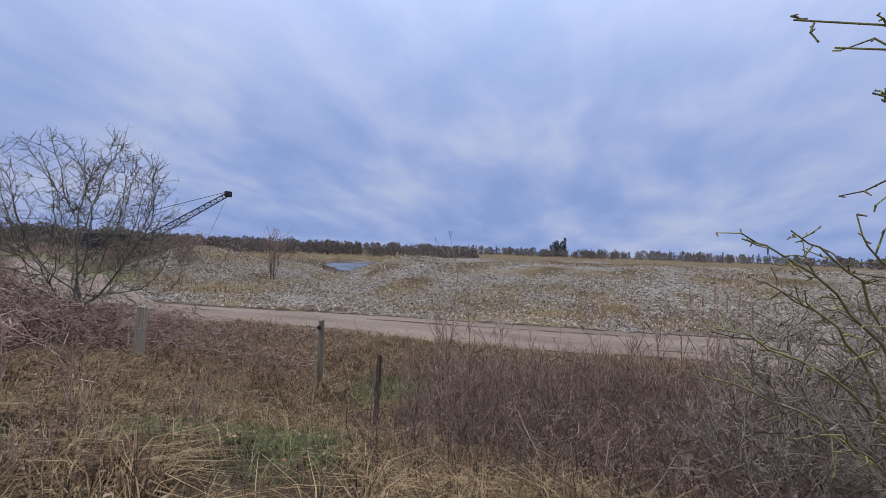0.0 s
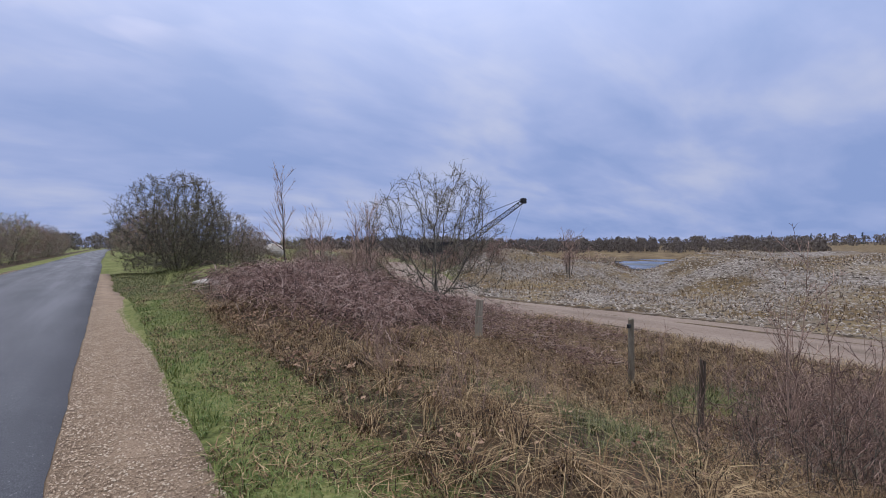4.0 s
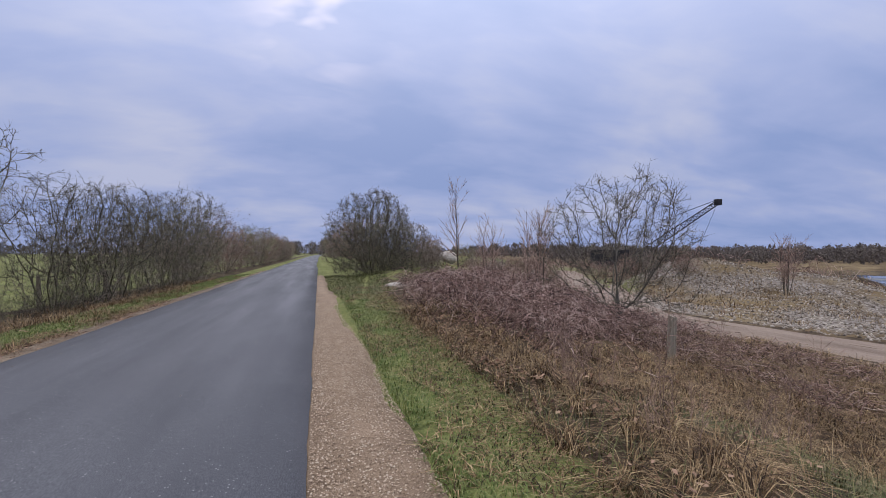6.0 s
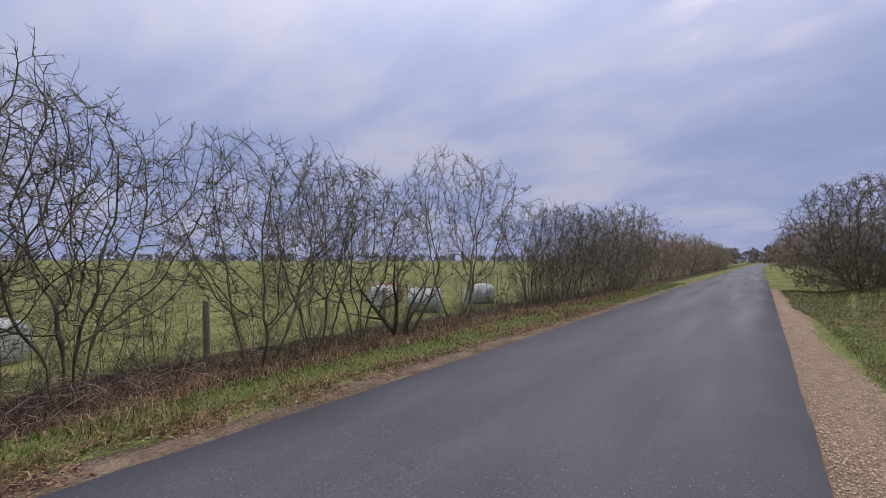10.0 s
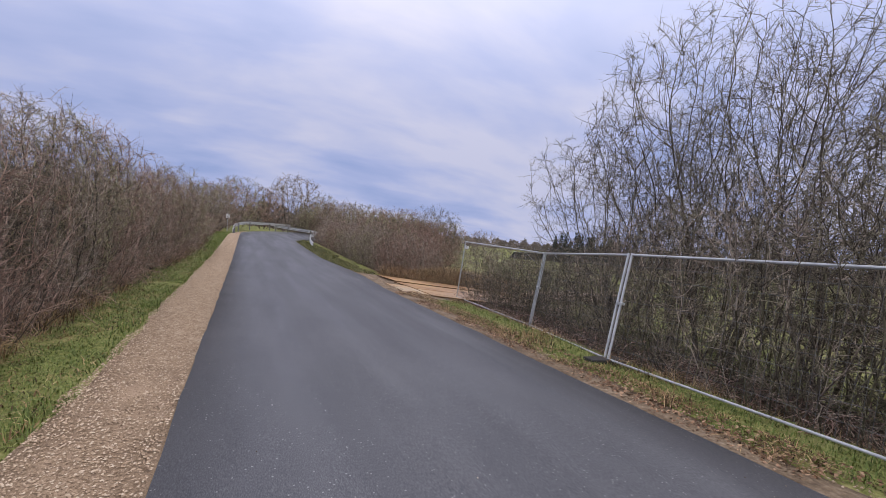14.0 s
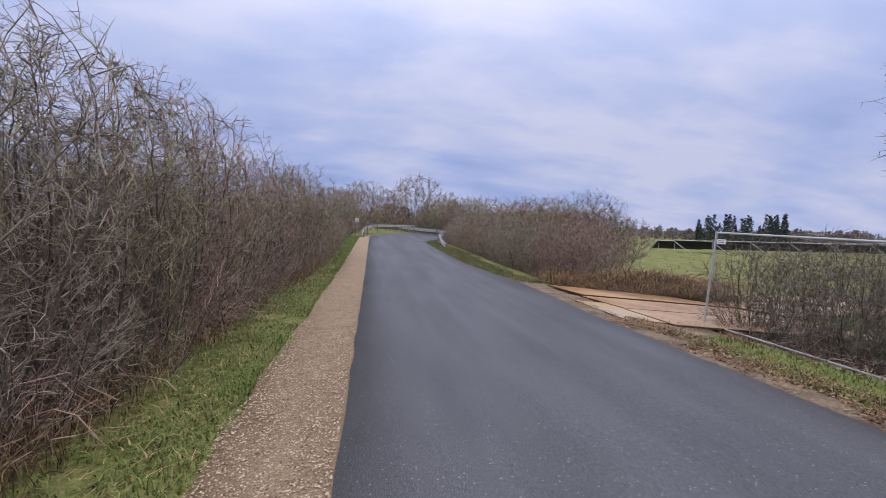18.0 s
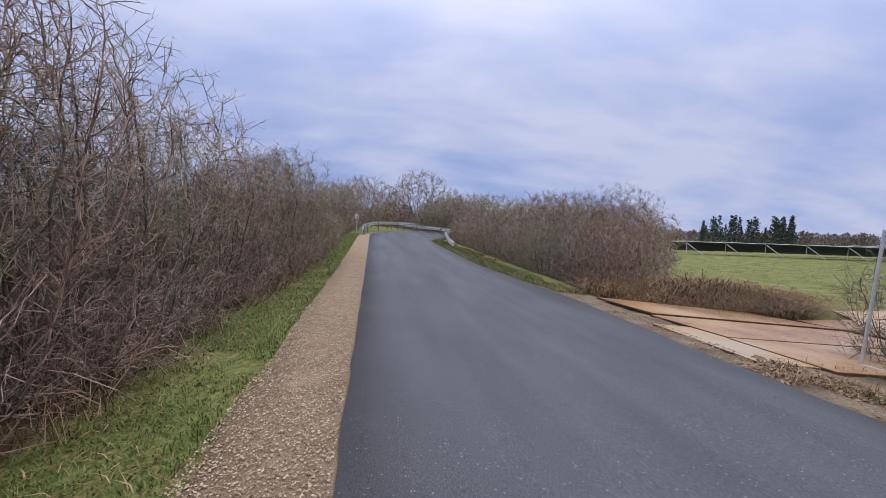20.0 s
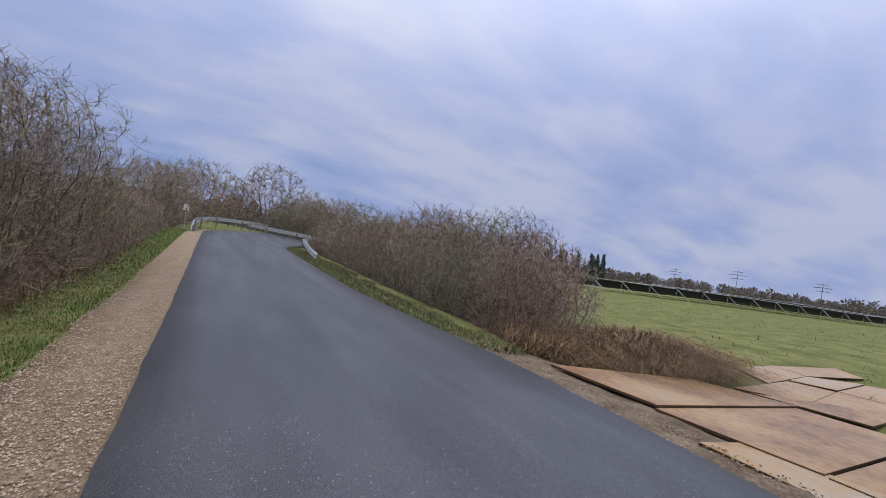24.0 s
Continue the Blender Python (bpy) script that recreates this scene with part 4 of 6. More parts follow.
brush = [tree("low_shrub", "low dense brushwood with thin brown stems at the hedge foot", "shrub", M_BARK, m, "brushwood at the hedge foot", seed=s, stems=16, height=1.5, stem_r=0.010, spread=0.9, bend=0.4, levels=1, kids=(7,), ratio=0.45, angle=45, up=0.06, crook=0.3, base_bare=0.1, twig=0.0034) for s, m in ((51, M_TWIG_RED), (52, M_TWIG))]
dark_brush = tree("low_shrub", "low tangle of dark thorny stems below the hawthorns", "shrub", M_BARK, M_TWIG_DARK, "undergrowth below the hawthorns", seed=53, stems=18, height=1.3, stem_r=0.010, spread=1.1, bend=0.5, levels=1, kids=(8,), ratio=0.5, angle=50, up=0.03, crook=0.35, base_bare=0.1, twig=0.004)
for i in range(34):
    by = -7.0 - i * 0.75
    plant(brush[i % 2], float(verge_out(by)) + 1.05 + place.uniform(-0.15, 0.3), by, place.uniform(0.85, 1.2))
for i in range(46):
    plant(dark_brush, -7.6 + place.uniform(-0.7, 0.6), -13.0 + i * 0.72 + place.uniform(-0.3, 0.3), place.uniform(0.55, 0.95))
for i in range(40):
    plant(brush[i % 2], float(verge_out(-4.0 - i * 0.9)) + 0.7 + place.uniform(-0.12, 0.25), -4.0 - i * 0.9, place.uniform(0.55, 0.8))
i = 0
for y in np.arange(-20.5, -41, -1.45):
    for col in range(4):
        x = -6.15 - col * 1.9 - place.uniform(-0.2, 0.4) - 0.03 * (-20 - y)
        if (col == 3 and y > -25) or (col == 2 and y > -22.5) or (col > 0 and y > -20.8):
            continue
        plant(bend_shrub[i % 3], x, float(y) + place.uniform(-0.5, 0.5), place.uniform(0.68, 1.15) * (1.0 + 0.14 * min(col, 2)) * (0.85 if col == 0 else 1.0))
        i += 1
for x, y, size in ((-6.5, -19.8, 0.75), (-7.5, -20.1, 0.8)):
    plant(bend_shrub[i % 3], x, y, size)
    i += 1
for k, (x, y, size) in enumerate(((-6.3, -57.8, 1.3), (-7.7, -56.0, 1.35), (-9.3, -54.4, 1.3), (-11.0, -53.0, 1.25), (-7.6, -58.9, 1.6), (-9.6, -57.4, 1.6), (-12.6, -52.0, 1.25))):
    plant(bend_shrub[k % 3], x, y, size)
plant(ashes[1], -11.4, -27.0, 0.66)
far_tree = [tree("bare_tree", "bare rounded tree by the road", "tree", M_BARK, m, G_N, seed=s, fill=True, stems=5, top=4.2, wide=2.1, low=0.3, count=750, step=0.22, up=0.1, crook=0.14, twig=0.0095, spurs=1.8, spur_len=0.46, base=0.75, lean=0.5, foot=0.3, gaps=0.05) for s, m in ((71, M_TWIG), (72, M_TWIG_GREEN), (73, M_TWIG_RED))]
for i, (x, y, size) in enumerate(((2.6, -46, 0.95), (3.2, -49.5, 1.1), (1.6, -54, 1.2), (3.2, -58, 1.15), (0.6, -66, 1.15), (-2.6, -69, 1.0), (-6.5, -71, 1.5), (-11, -72, 1.15), (4.4, -53, 1.2), (-10.2, -53.5, 1.05), (-12.5, -52.5, 1.15), (-11.8, -56, 1.1), (-14.6, -50, 1.05), (-16.5, -53, 1.0), (-19, -50, 1.0), (-18, -46, 0.9), (-8.6, -54.5, 0.95), (-9.4, -59, 1.05), (-13.5, -60, 1.1), (-16, -41, 0.8), (-22, -47, 1.0), (-9.8, -50.8, 0.7), (-12.6, -48.9, 0.75), (-15.5, -47.5, 0.75), (-25, -44, 0.9))):
    plant(far_tree[i % 3], x, y, size * (1.05 if y > -59 else 1.4) if i < 9 else size * 1.12)
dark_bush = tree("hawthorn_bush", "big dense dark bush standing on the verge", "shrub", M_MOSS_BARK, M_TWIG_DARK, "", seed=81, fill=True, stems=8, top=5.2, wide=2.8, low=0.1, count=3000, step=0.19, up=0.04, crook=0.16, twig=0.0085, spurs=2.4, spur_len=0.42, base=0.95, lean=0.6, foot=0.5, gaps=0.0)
plant(dark_bush, 3.6, 29.5, 1.0, tall=1.06)
for x, y, size in ((2.0, 29.2, 0.8), (5.0, 29.0, 0.95), (3.4, 28.0, 0.8), (6.2, 29.6, 1.0), (4.4, 28.3, 0.75)):
    plant(thickets[0], x, y, size)
for i, (x, y, size) in enumerate(((6.6, 31.5, 0.85), (5.6, 34.5, 0.95), (3.8, 38, 1.0), (8.4, 33, 0.6), (4.4, 44, 1.0), (3.6, 52, 1.05), (3.4, 62, 1.15), (3.2, 74, 1.2), (3.0, 90, 1.2), (3.0, 108, 1.3), (4, 130, 1.3), (5, 160, 1.5), (10, 42, 0.6), (14, 40, 0.55), (9.5, 36.5, 0.5))):
    plant(far_tree[i % 3], x, y, size)
for i in range(26):
    y = 33.5 + i * 4.2 + place.uniform(-1, 1)
    plant(far_tree[i % 3], -8.2 + place.uniform(-1.0, 0.5), y, place.uniform(0.85, 1.15) * (1.0 if y < 60 else 1.15))
pit_tree = tree("young_tree", "young bare tree with a pale forked trunk on the bank", "tree", M_PALE_BARK, M_TWIG_DARK, "", seed=98, fill=True, stems=1, top=4.15, wide=2.0, low=0.5, count=1300, step=0.16, up=0.28, crook=0.12, twig=0.0056, spurs=1.4, spur_len=0.4, base=0.62, lean=0.04, foot=0.02, gaps=0.08)
plant(pit_tree, 7.97, 10.3, 1.0, turn=60)
saplings = [tree("sapling", "slender bare sapling in the rough grass", "sapling", M_BARK, M_TWIG_RED, G_F, seed=s, stems=st, height=3.4, stem_r=0.03, spread=0.3, bend=0.10, levels=2, kids=(20, 10), ratio=0.46, angle=32, up=0.22, crook=0.10, base_bare=0.2, twig=0.0058) for s, st in ((91, 1), (92, 3), (93, 5))]
for i, (x, y, size) in enumerate(((11.5, 34.8, 2.6), (24.6, 17.5, 0.95), (25.1, 18.0, 0.7), (8.6, 15.5, 1.1), (9.5, 18.2, 1.4), (9.0, 21.5, 1.2))):
    plant(saplings[i % 3 if i else 0], x, y, size)
for i in range(58):
    bx, by = place.uniform(7.5, 24), place.uniform(21, 46)
    if abs(bx - float(track_mid(by))) > 3.2 and abs(bx - 0.31 * by) > 1.5:
        plant(bend_shrub[2 if i % 3 else 0], bx, by, place.uniform(0.4, 0.72))
stalks = [tree("thorn_sapling", "thin reddish thorny sapling on the bank", "sapling", M_TWIG_RED, M_TWIG_RED, G_F, seed=s, stems=st, height=h, stem_r=0.011, spread=0.28, bend=0.10, levels=2, kids=(13, 6), ratio=0.34, angle=36, up=0.14, crook=0.10, base_bare=0.2, twig=0.0035) for s, st, h in ((101, 2, 2.4), (102, 4, 1.8), (103, 8, 1.4))]
for i, (x, y, size) in enumerate(((6.6, 1.9, 1.15), (6.9, 1.5, 1.2), (7.2, -1.2, 1.5), (6.7, -0.4, 0.9), (7.0, -2.2, 0.95), (3.2, 4.8, 0.62), (3.6, 4.3, 0.6), (3.4, 5.6, 0.55), (4.4, 3.6, 0.5), (7.4, 6.6, 0.7), (7.9, 5.8, 0.6), (8.6, 3.4, 0.75), (8.6, 6.0, 0.6), (7.8, 0.6, 0.9), (8.4, 0.0, 0.9), (6.2, 0.9, 0.8), (6.6, -3.2, 1.0), (8.6, -2.8, 1.0), (5.6, -1.5, 1.0), (9.4, 4.6, 0.6), (3.0, 3.3, 0.45))):
    plant(stalks[i % 3], x, y, size)
for i in range(64):
    bx = place.uniform(3.6, 9.4)
    plant(dark_brush if i % 4 == 0 else brush[i % 2], bx, place.uniform(-4.5, 2.3 if bx > 5 else 0.4), place.uniform(0.55, 0.95) * (0.75 if bx < 5 else 1.0))
thorn = tree("hawthorn_bush", "low tangled thorn bush with grey-brown twigs on the bank", "shrub", M_BARK, M_TWIG, "", seed=111, fill=True, stems=7, top=2.0, wide=1.5, low=0.2, count=700, step=0.15, up=0.02, crook=0.2, twig=0.0046, spurs=2.0, spur_len=0.3, base=0.9, lean=0.9, foot=0.3, gaps=0.2)
for x, y, size, turn in ((4.6, -2.3, 0.95, 20), (5.4, -2.9, 1.0, 200), (3.9, -2.6, 0.9, 100), (6.3, -3.3, 1.1, 300), (4.4, -1.5, 0.6, 60)):
    plant(thorn, x, y, size, turn=turn)


def reaching_thorn():
    """A thorn bush whose long branches reach out over the bank, knobbly with spurs and yellow lichen."""
    root = thing("hawthorn_bush", "thorn bush with yellow-green lichen on its long reaching branches", "shrub")
    rnd = random.Random(17)
    foot = Vector((4.25, -2.05, float(land_z(4.25, -2.05)) - 0.1))
    ends = ((2.14, -0.21, 2.04), (2.18, -0.32, 1.98), (2.21, -0.42, 1.87), (3.13, -0.96, 1.52), (3.32, -0.56, 1.54), (3.43, -0.49, 1.07), (3.52, -0.86, 1.60), (3.09, -1.00, 1.80), (3.66, -0.80, 1.32), (2.92, -0.95, 1.25), (2.81, -0.98, 0.95), (3.3, -0.9, 0.62), (3.7, -0.5, 0.75))
    spurs = []
    for k, end in enumerate(ends):
        end = Vector(end)
        knee = Vector((end.x + 0.2, -1.9, end.z - 0.05)) if end.z > 1.75 else Vector((end.x + 0.4, -1.65, end.z - 0.22))
        pts = []
        for i in range(15):
            t = i / 14
            p = foot * (1 - t) ** 2 + knee * 2 * t * (1 - t) + end * t * t
            pts.append(p + Vector((rnd.gauss(0, 0.018), rnd.gauss(0, 0.018), rnd.gauss(0, 0.018))) * min(1.0, 3 * t) * (t < 1))
        r = [0.016 * (1 - t / 14) ** 1.3 + (0.0026 if k < 3 else 0.0042) for t in range(15)]
        limb = new("limb", limb_mesh("limb", list(zip(pts, pts[1:], r, r[1:])), M_LICHEN))
        limb.parent = root
        for i in range(4, 15):
            along = (pts[i] - pts[i - 1]).normalized()
            for twig in range(2 if i > 8 else 1):
                d = (Vector((rnd.gauss(0, 0.7), rnd.gauss(0, 0.7), rnd.gauss(0, 0.6))) + along * 0.5).normalized()
                size = rnd.uniform(0.05, 0.24) * (0.55 if k < 3 else 1.0)
                a = pts[i - 1].lerp(pts[i], rnd.random())
                b = a + d * size * 0.5
                c = b + (d + Vector((rnd.gauss(0, 0.4), rnd.gauss(0, 0.4), rnd.gauss(0, 0.4)))).normalized() * size * 0.5
                fat = 0.65 if k < 3 else 1.0
                spurs += [(a, b, 0.0042 * fat, 0.0036 * fat), (b, c, 0.0036 * fat, 0.0026 * fat)]
                for q in (a.lerp(b, 0.5), b, c):
                    e = (Vector((rnd.gauss(0, 1), rnd.gauss(0, 1), rnd.gauss(0, 1)))).normalized()
                    spurs.append((q, q + e * rnd.uniform(0.014, 0.035) * fat, 0.0048 * fat, 0.003 * fat))
    ob = tagged(new("spur_growth", tube_mesh("spur_growth", [([q[0] for q in spurs], [q[1] for q in spurs], [q[2] for q in spurs], [q[3] for q in spurs], 5)], M_LICHEN)), kind="stuff")
    ob.parent = root


reaching_thorn()
shoots = tree("low_shrub", "upright reddish shoots standing close together on the bank", "shrub", M_TWIG_RED, M_TWIG_RED, "reddish shoots on the bank", seed=54, stems=15, height=1.25, stem_r=0.008, spread=0.3, bend=0.08, levels=1, kids=(5,), ratio=0.4, angle=28, up=0.1, crook=0.08, base_bare=0.25, twig=0.0036)
for i in range(46):
    plant(shoots, place.uniform(5.2, 9.2), place.uniform(-2.8, 2.0), place.uniform(0.6, 1.05))


# ---- grass, brambles, leaves and stones ----
rng = np.random.default_rng(7)


def blades(name, pts, height, width, lean, mat, label, category, droop=0.5, spread=None):
    """Grass blades of two bent pieces each, rooted at pts."""
    n = len(pts)
    a = rng.uniform(0, 2 * math.pi, n) if spread is None else spread
    h = height * rng.uniform(0.5, 1.25, n)
    out = np.stack([np.cos(a), np.sin(a), np.zeros(n)], 1)
    side = np.stack([-np.sin(a), np.cos(a), np.zeros(n)], 1) * (width * rng.uniform(0.6, 1.3, n))[:, None]
    reach = (lean * rng.uniform(0.2, 1.4, n) * h)[:, None]
    up = np.array([0, 0, 1.0])
    mid = pts + out * reach * 0.4 + up * (h * 0.62)[:, None]
    tip = pts + out * reach * (1 + droop) + up * (h * (1.0 - droop * np.clip(reach[:, 0] / h, 0, 1) * 0.6))[:, None]
    v = np.stack([pts - side, pts + side, mid - side * 0.7, mid + side * 0.7, tip], 1).reshape(-1, 3)
    base = np.arange(n)[:, None] * 5
    f = np.concatenate([base + (0, 1, 3), base + (0, 3, 2), base + (2, 3, 4)])
    return stuff(name, quick_mesh(name, v, f, mat), label, category)


def on_land(x, y, lift=0.0):
    return np.stack([x, y, land_z(x, y) + lift], 1)


def scatter(n, x0, x1, y0, y1, keep=None):
    x, y = rng.uniform(x0, x1, n), rng.uniform(y0, y1, n)
    if keep is not None:
        ok = keep(x, y)
        x, y = x[ok], y[ok]
    return x, y


def shoulder_edge(y):
    return 0.80 - 0.35 * ease(14, 20, y) - 0.3 * ease(-36, -46, y)


# east verge turf: denser near the walked stretch
x, y = scatter(125000, 0.7, 2.9, -24, 16, lambda x, y: (x > shoulder_edge(y) - 0.05 + 0.1 * rng.random(len(x))) & (x < verge_out(y) + 0.4 * rng.random(len(x)) ** 2) & (bump_field(x, y, 21, 0.5) > -0.6))
blades("verge_grass", on_land(x, y, -0.01), 0.055, 0.0050, 1.1, M_GRASS, "short green grass on the roadside verge", "grass")
x, y = scatter(90000, 0.7, 3.2, -26, 20, lambda x, y: (x > shoulder_edge(y) + 0.05) & ((y > -3) | (rng.random(len(x)) < 0.3)) & (x < verge_out(y) + 0.5 * rng.random(len(x))) & (bump_field(x, y, 22, 0.7) + 1.2 * ease(verge_out(y) - 0.7, verge_out(y), x) > 0.05))
blades("withered_verge_grass", on_land(x, y, -0.01), 0.065, 0.0052, 1.6, M_STRAW, "withered straw-coloured grass lying on the verge", "grass", 0.8)
x, y = scatter(30000, 0.3, 5.2, 15, 30, lambda x, y: (x > shoulder_edge(y)) & (x < 2.9 + 0.09 * (y - 15)) & (np.abs(x - 1.5 - 0.12 * (y - 15)) > 0.22 * rng.random(len(x))))
blades("far_verge_grass", on_land(x, y, -0.01), 0.085, 0.008, 1.2, M_OLIVE, "rough olive grass where the verge widens beside a trodden path", "grass")
x, y = scatter(16000, 0.4, 2.0, -46, -24, lambda x, y: x > shoulder_edge(y) + 0.02)
blades("hedge_verge_grass", on_land(x, y, -0.01), 0.08, 0.009, 1.0, M_GRASS, "green grass strip between the shoulder and the far hedge", "grass")
# tufts along the shoulder's edge
x, y = scatter(16000, 0.6, 1.25, -25, 16, lambda x, y: (np.abs(x - shoulder_edge(y) - 0.12 - 0.06 * bump_field(x, y, 30, 0.6)) < 0.12) & (bump_field(x, y, 23, 0.45) > 0.05))
blades("grass_tufts", on_land(x, y, -0.01), 0.11, 0.0045, 0.7, M_GRASS, "lush green grass tufts at the gravel edge", "grass")
# west verge
x, y = scatter(85000, -6.4, -4.35, -13, 34, lambda x, y: (x < -4.66 - 0.16 * bump_field(x, y, 24, 0.6)) & (x > -6.0 - 0.3 * rng.random(len(x))))
blades("west_verge_grass", on_land(x, y, -0.01), 0.07, 0.005, 0.9, M_GRASS, "green grass along the west roadside", "grass")
x, y = scatter(52000, -7.9, -4.5, -13, 30, lambda x, y: (bump_field(x, y, 25, 0.6) + 1.1 * ease(-5.5, -6.5, x) > 0.42))
blades("west_dry_grass", on_land(x, y, -0.01), 0.20, 0.0036, 1.1, M_STRAW, "dry straw grass between the verge and the hawthorns", "grass", 0.7)
def green_zone(x, y):
    return np.exp(-(((x - 4.8) / 1.9) ** 2 + ((y - 3.6) / 1.7) ** 2)) * (0.6 + 0.6 * bump_field(x, y, 55, 0.8)) + np.exp(-(((x - 8.3) / 1.0) ** 2 + ((y - 3.0) / 0.9) ** 2)) + 0.25 * np.exp(-(((x - 2.2) / 0.4) ** 2))


# bank: tussocks of long dry grass
cx, cy = scatter(5200, 1.9, 12.6, -8, 10.5, lambda x, y: (x > verge_out(y) - 0.1) & (x < 12.5) & ((bump_field(x, y, 26, 0.9) > -0.35) | (x > 7)) & (green_zone(x, y) < 0.2 + 0.35 * rng.random(len(x))) & ~((x > 3.4) & (y > 7.6) & (x < 8)))
k = 40
turn = rng.uniform(0, 6.28, len(cx) * k)
far = rng.uniform(0.0, 0.09, len(cx) * k)
big = np.repeat(rng.uniform(0.55, 1.35, len(cx)) * (0.7 + 0.3 * ease(2.2, 3.2, cx)), k)
comb = np.repeat(rng.uniform(0, 6.28, len(cx)), k)
x, y = np.repeat(cx, k) + np.cos(turn) * far, np.repeat(cy, k) + np.sin(turn) * far
blades("bank_grass", on_land(x, y, -0.02), 0.27 * big, 0.0043, 1.25, M_STRAW, "long tangled dry grass covering the bank", "grass", 0.9, spread=np.where(rng.random(len(x)) < 0.55, turn, comb + rng.normal(0, 0.5, len(x))))
x, y = scatter(52000, 2.0, 9.8, -4, 8.5, lambda x, y: (green_zone(x, y) > 0.18 + 0.5 * rng.random(len(x))))
blades("bank_green_grass", on_land(x, y, -0.01), 0.2, 0.005, 1.1, M_OLIVE, "olive-green grass in the hollow of the bank", "grass")
# foot of the east hedge, and tussocks round the thickets
x, y = scatter(20000, 1.2, 3.0, -32, -3, lambda x, y: (np.abs(x - verge_out(y) - 0.25) < 0.32) & (bump_field(x, y, 27, 0.8) + 0.3 * rng.random(len(x)) > 0.0))
blades("hedge_foot_grass", on_land(x, y, -0.02), 0.30, 0.0032, 0.9, M_STRAW, "pale dry grass at the foot of the hedge", "grass", 0.8)
x, y = scatter(60000, -12.5, -5.2, -22.5, -17.6, lambda x, y: (np.exp(-(((x + 9.0) / 2.9) ** 2 + ((y + 18.95) / 1.25) ** 2)) > 0.22 + 0.5 * rng.random(len(x))))
blades("dead_grass_heap", on_land(x, y, 0.0) + np.stack([0 * x, 0 * x, 0.65 * rng.random(len(x)) * np.exp(-(((x + 9.0) / 2.6) ** 2 + ((y + 18.95) / 1.1) ** 2))], 1), 0.46, 0.007, 1.9, M_STRAW, "heap of dead brown grass and stems beside the steel plates", "grass", 1.0)
x, y = scatter(30000, -6.0, -3.9, -40, -18, lambda x, y: (x < -ROAD_W - 0.2 * ease(-13, -17, y) + 0.38 * ease(-18, -25, y) - 0.04 - 0.05 * rng.random(len(x)) - 2.6 * ease(-36, -44, y)) & (x > -5.15 + 0.25 * bump_field(x, y, 33, 1)))
blades("bend_verge_grass", np.stack([x, y, np.maximum(land_z(x, y), road_z(y) - 0.06)], 1), 0.09, 0.009, 1.0, M_OLIVE, "rough olive grass along the road bend", "grass")
# pasture
x, y = scatter(45000, -60, -8.5, -70, 60, lambda x, y: rng.random(len(x)) < np.exp(-(np.hypot(x + 6, y + 5) / 26)))
blades("pasture_grass", on_land(x, y, -0.01), 0.09, 0.012, 0.8, M_GRASS, "rough green pasture grass", "grass")
x, y = scatter(9000, -80, -12, -80, 30, lambda x, y: bump_field(x, y, 35, 1.6) > 0.45)
blades("pasture_tussocks", on_land(x, y, -0.01), 0.22, 0.02, 0.9, M_STRAW, "dull brown rush tussocks in the pasture", "grass")
# pit: weeds on the gravel
x, y = scatter(60000, 16.5, 40, -26, 24, lambda x, y: (bump_field(x, y, 36, 3.2) + 0.5 * bump_field(x, y, 37, 1.1) + 0.6 * np.exp(-(((x - 21.5) / 2.2) ** 2)) > 0.12) & (x > 17.2 - 0.09 * y) & (np.abs(x - track_mid(y)) > 2.4))
blades("pit_weeds", on_land(x, y, -0.01), 0.20, 0.0075, 1.1, M_STRAW, "dry yellow weeds growing through the gravel", "weeds")
x, y = scatter(30000, 8, 60, 15, 70, lambda x, y: (bump_field(x, y, 38, 2.6) > -0.1) & (np.abs(x - track_mid(y)) > 2.6))
blades("heath_grass", on_land(x, y, -0.01), 0.32, 0.012, 1.1, M_STRAW, "brown rough grass on the low hill", "grass")


def stones(name, pts, size, mat, label, category, flat=0.6, sunk=False):
    """Small uneven stones, eight-faced, each turned and squashed by chance."""
    n = len(pts)
    unit = np.array([(1, 0, 0), (0, 1, 0), (-1, 0, 0), (0, -1, 0), (0.15, 0.1, 1), (0, 0, -1)], float)
    v = unit[None] * (1 + rng.uniform(-0.35, 0.35, (n, 6, 3)))
    a = rng.uniform(0, 6.28, n)
    c, s = np.cos(a)[:, None], np.sin(a)[:, None]
    v = np.stack([v[..., 0] * c - v[..., 1] * s * 0.75, v[..., 0] * s + v[..., 1] * c * 0.75, v[..., 2] * flat], -1)
    v = v * (size * rng.uniform(0.45, 1.5, n))[:, None, None] + pts[:, None]
    one = np.array([(0, 1, 4), (1, 2, 4), (2, 3, 4), (3, 0, 4), (1, 0, 5), (2, 1, 5), (3, 2, 5), (0, 3, 5)])[: 4 if sunk else 8]
    f = (one[None] + np.arange(n)[:, None, None] * 6).reshape(-1, 3)
    return stuff(name, quick_mesh(name, v.reshape(-1, 3), f, mat), label, category)


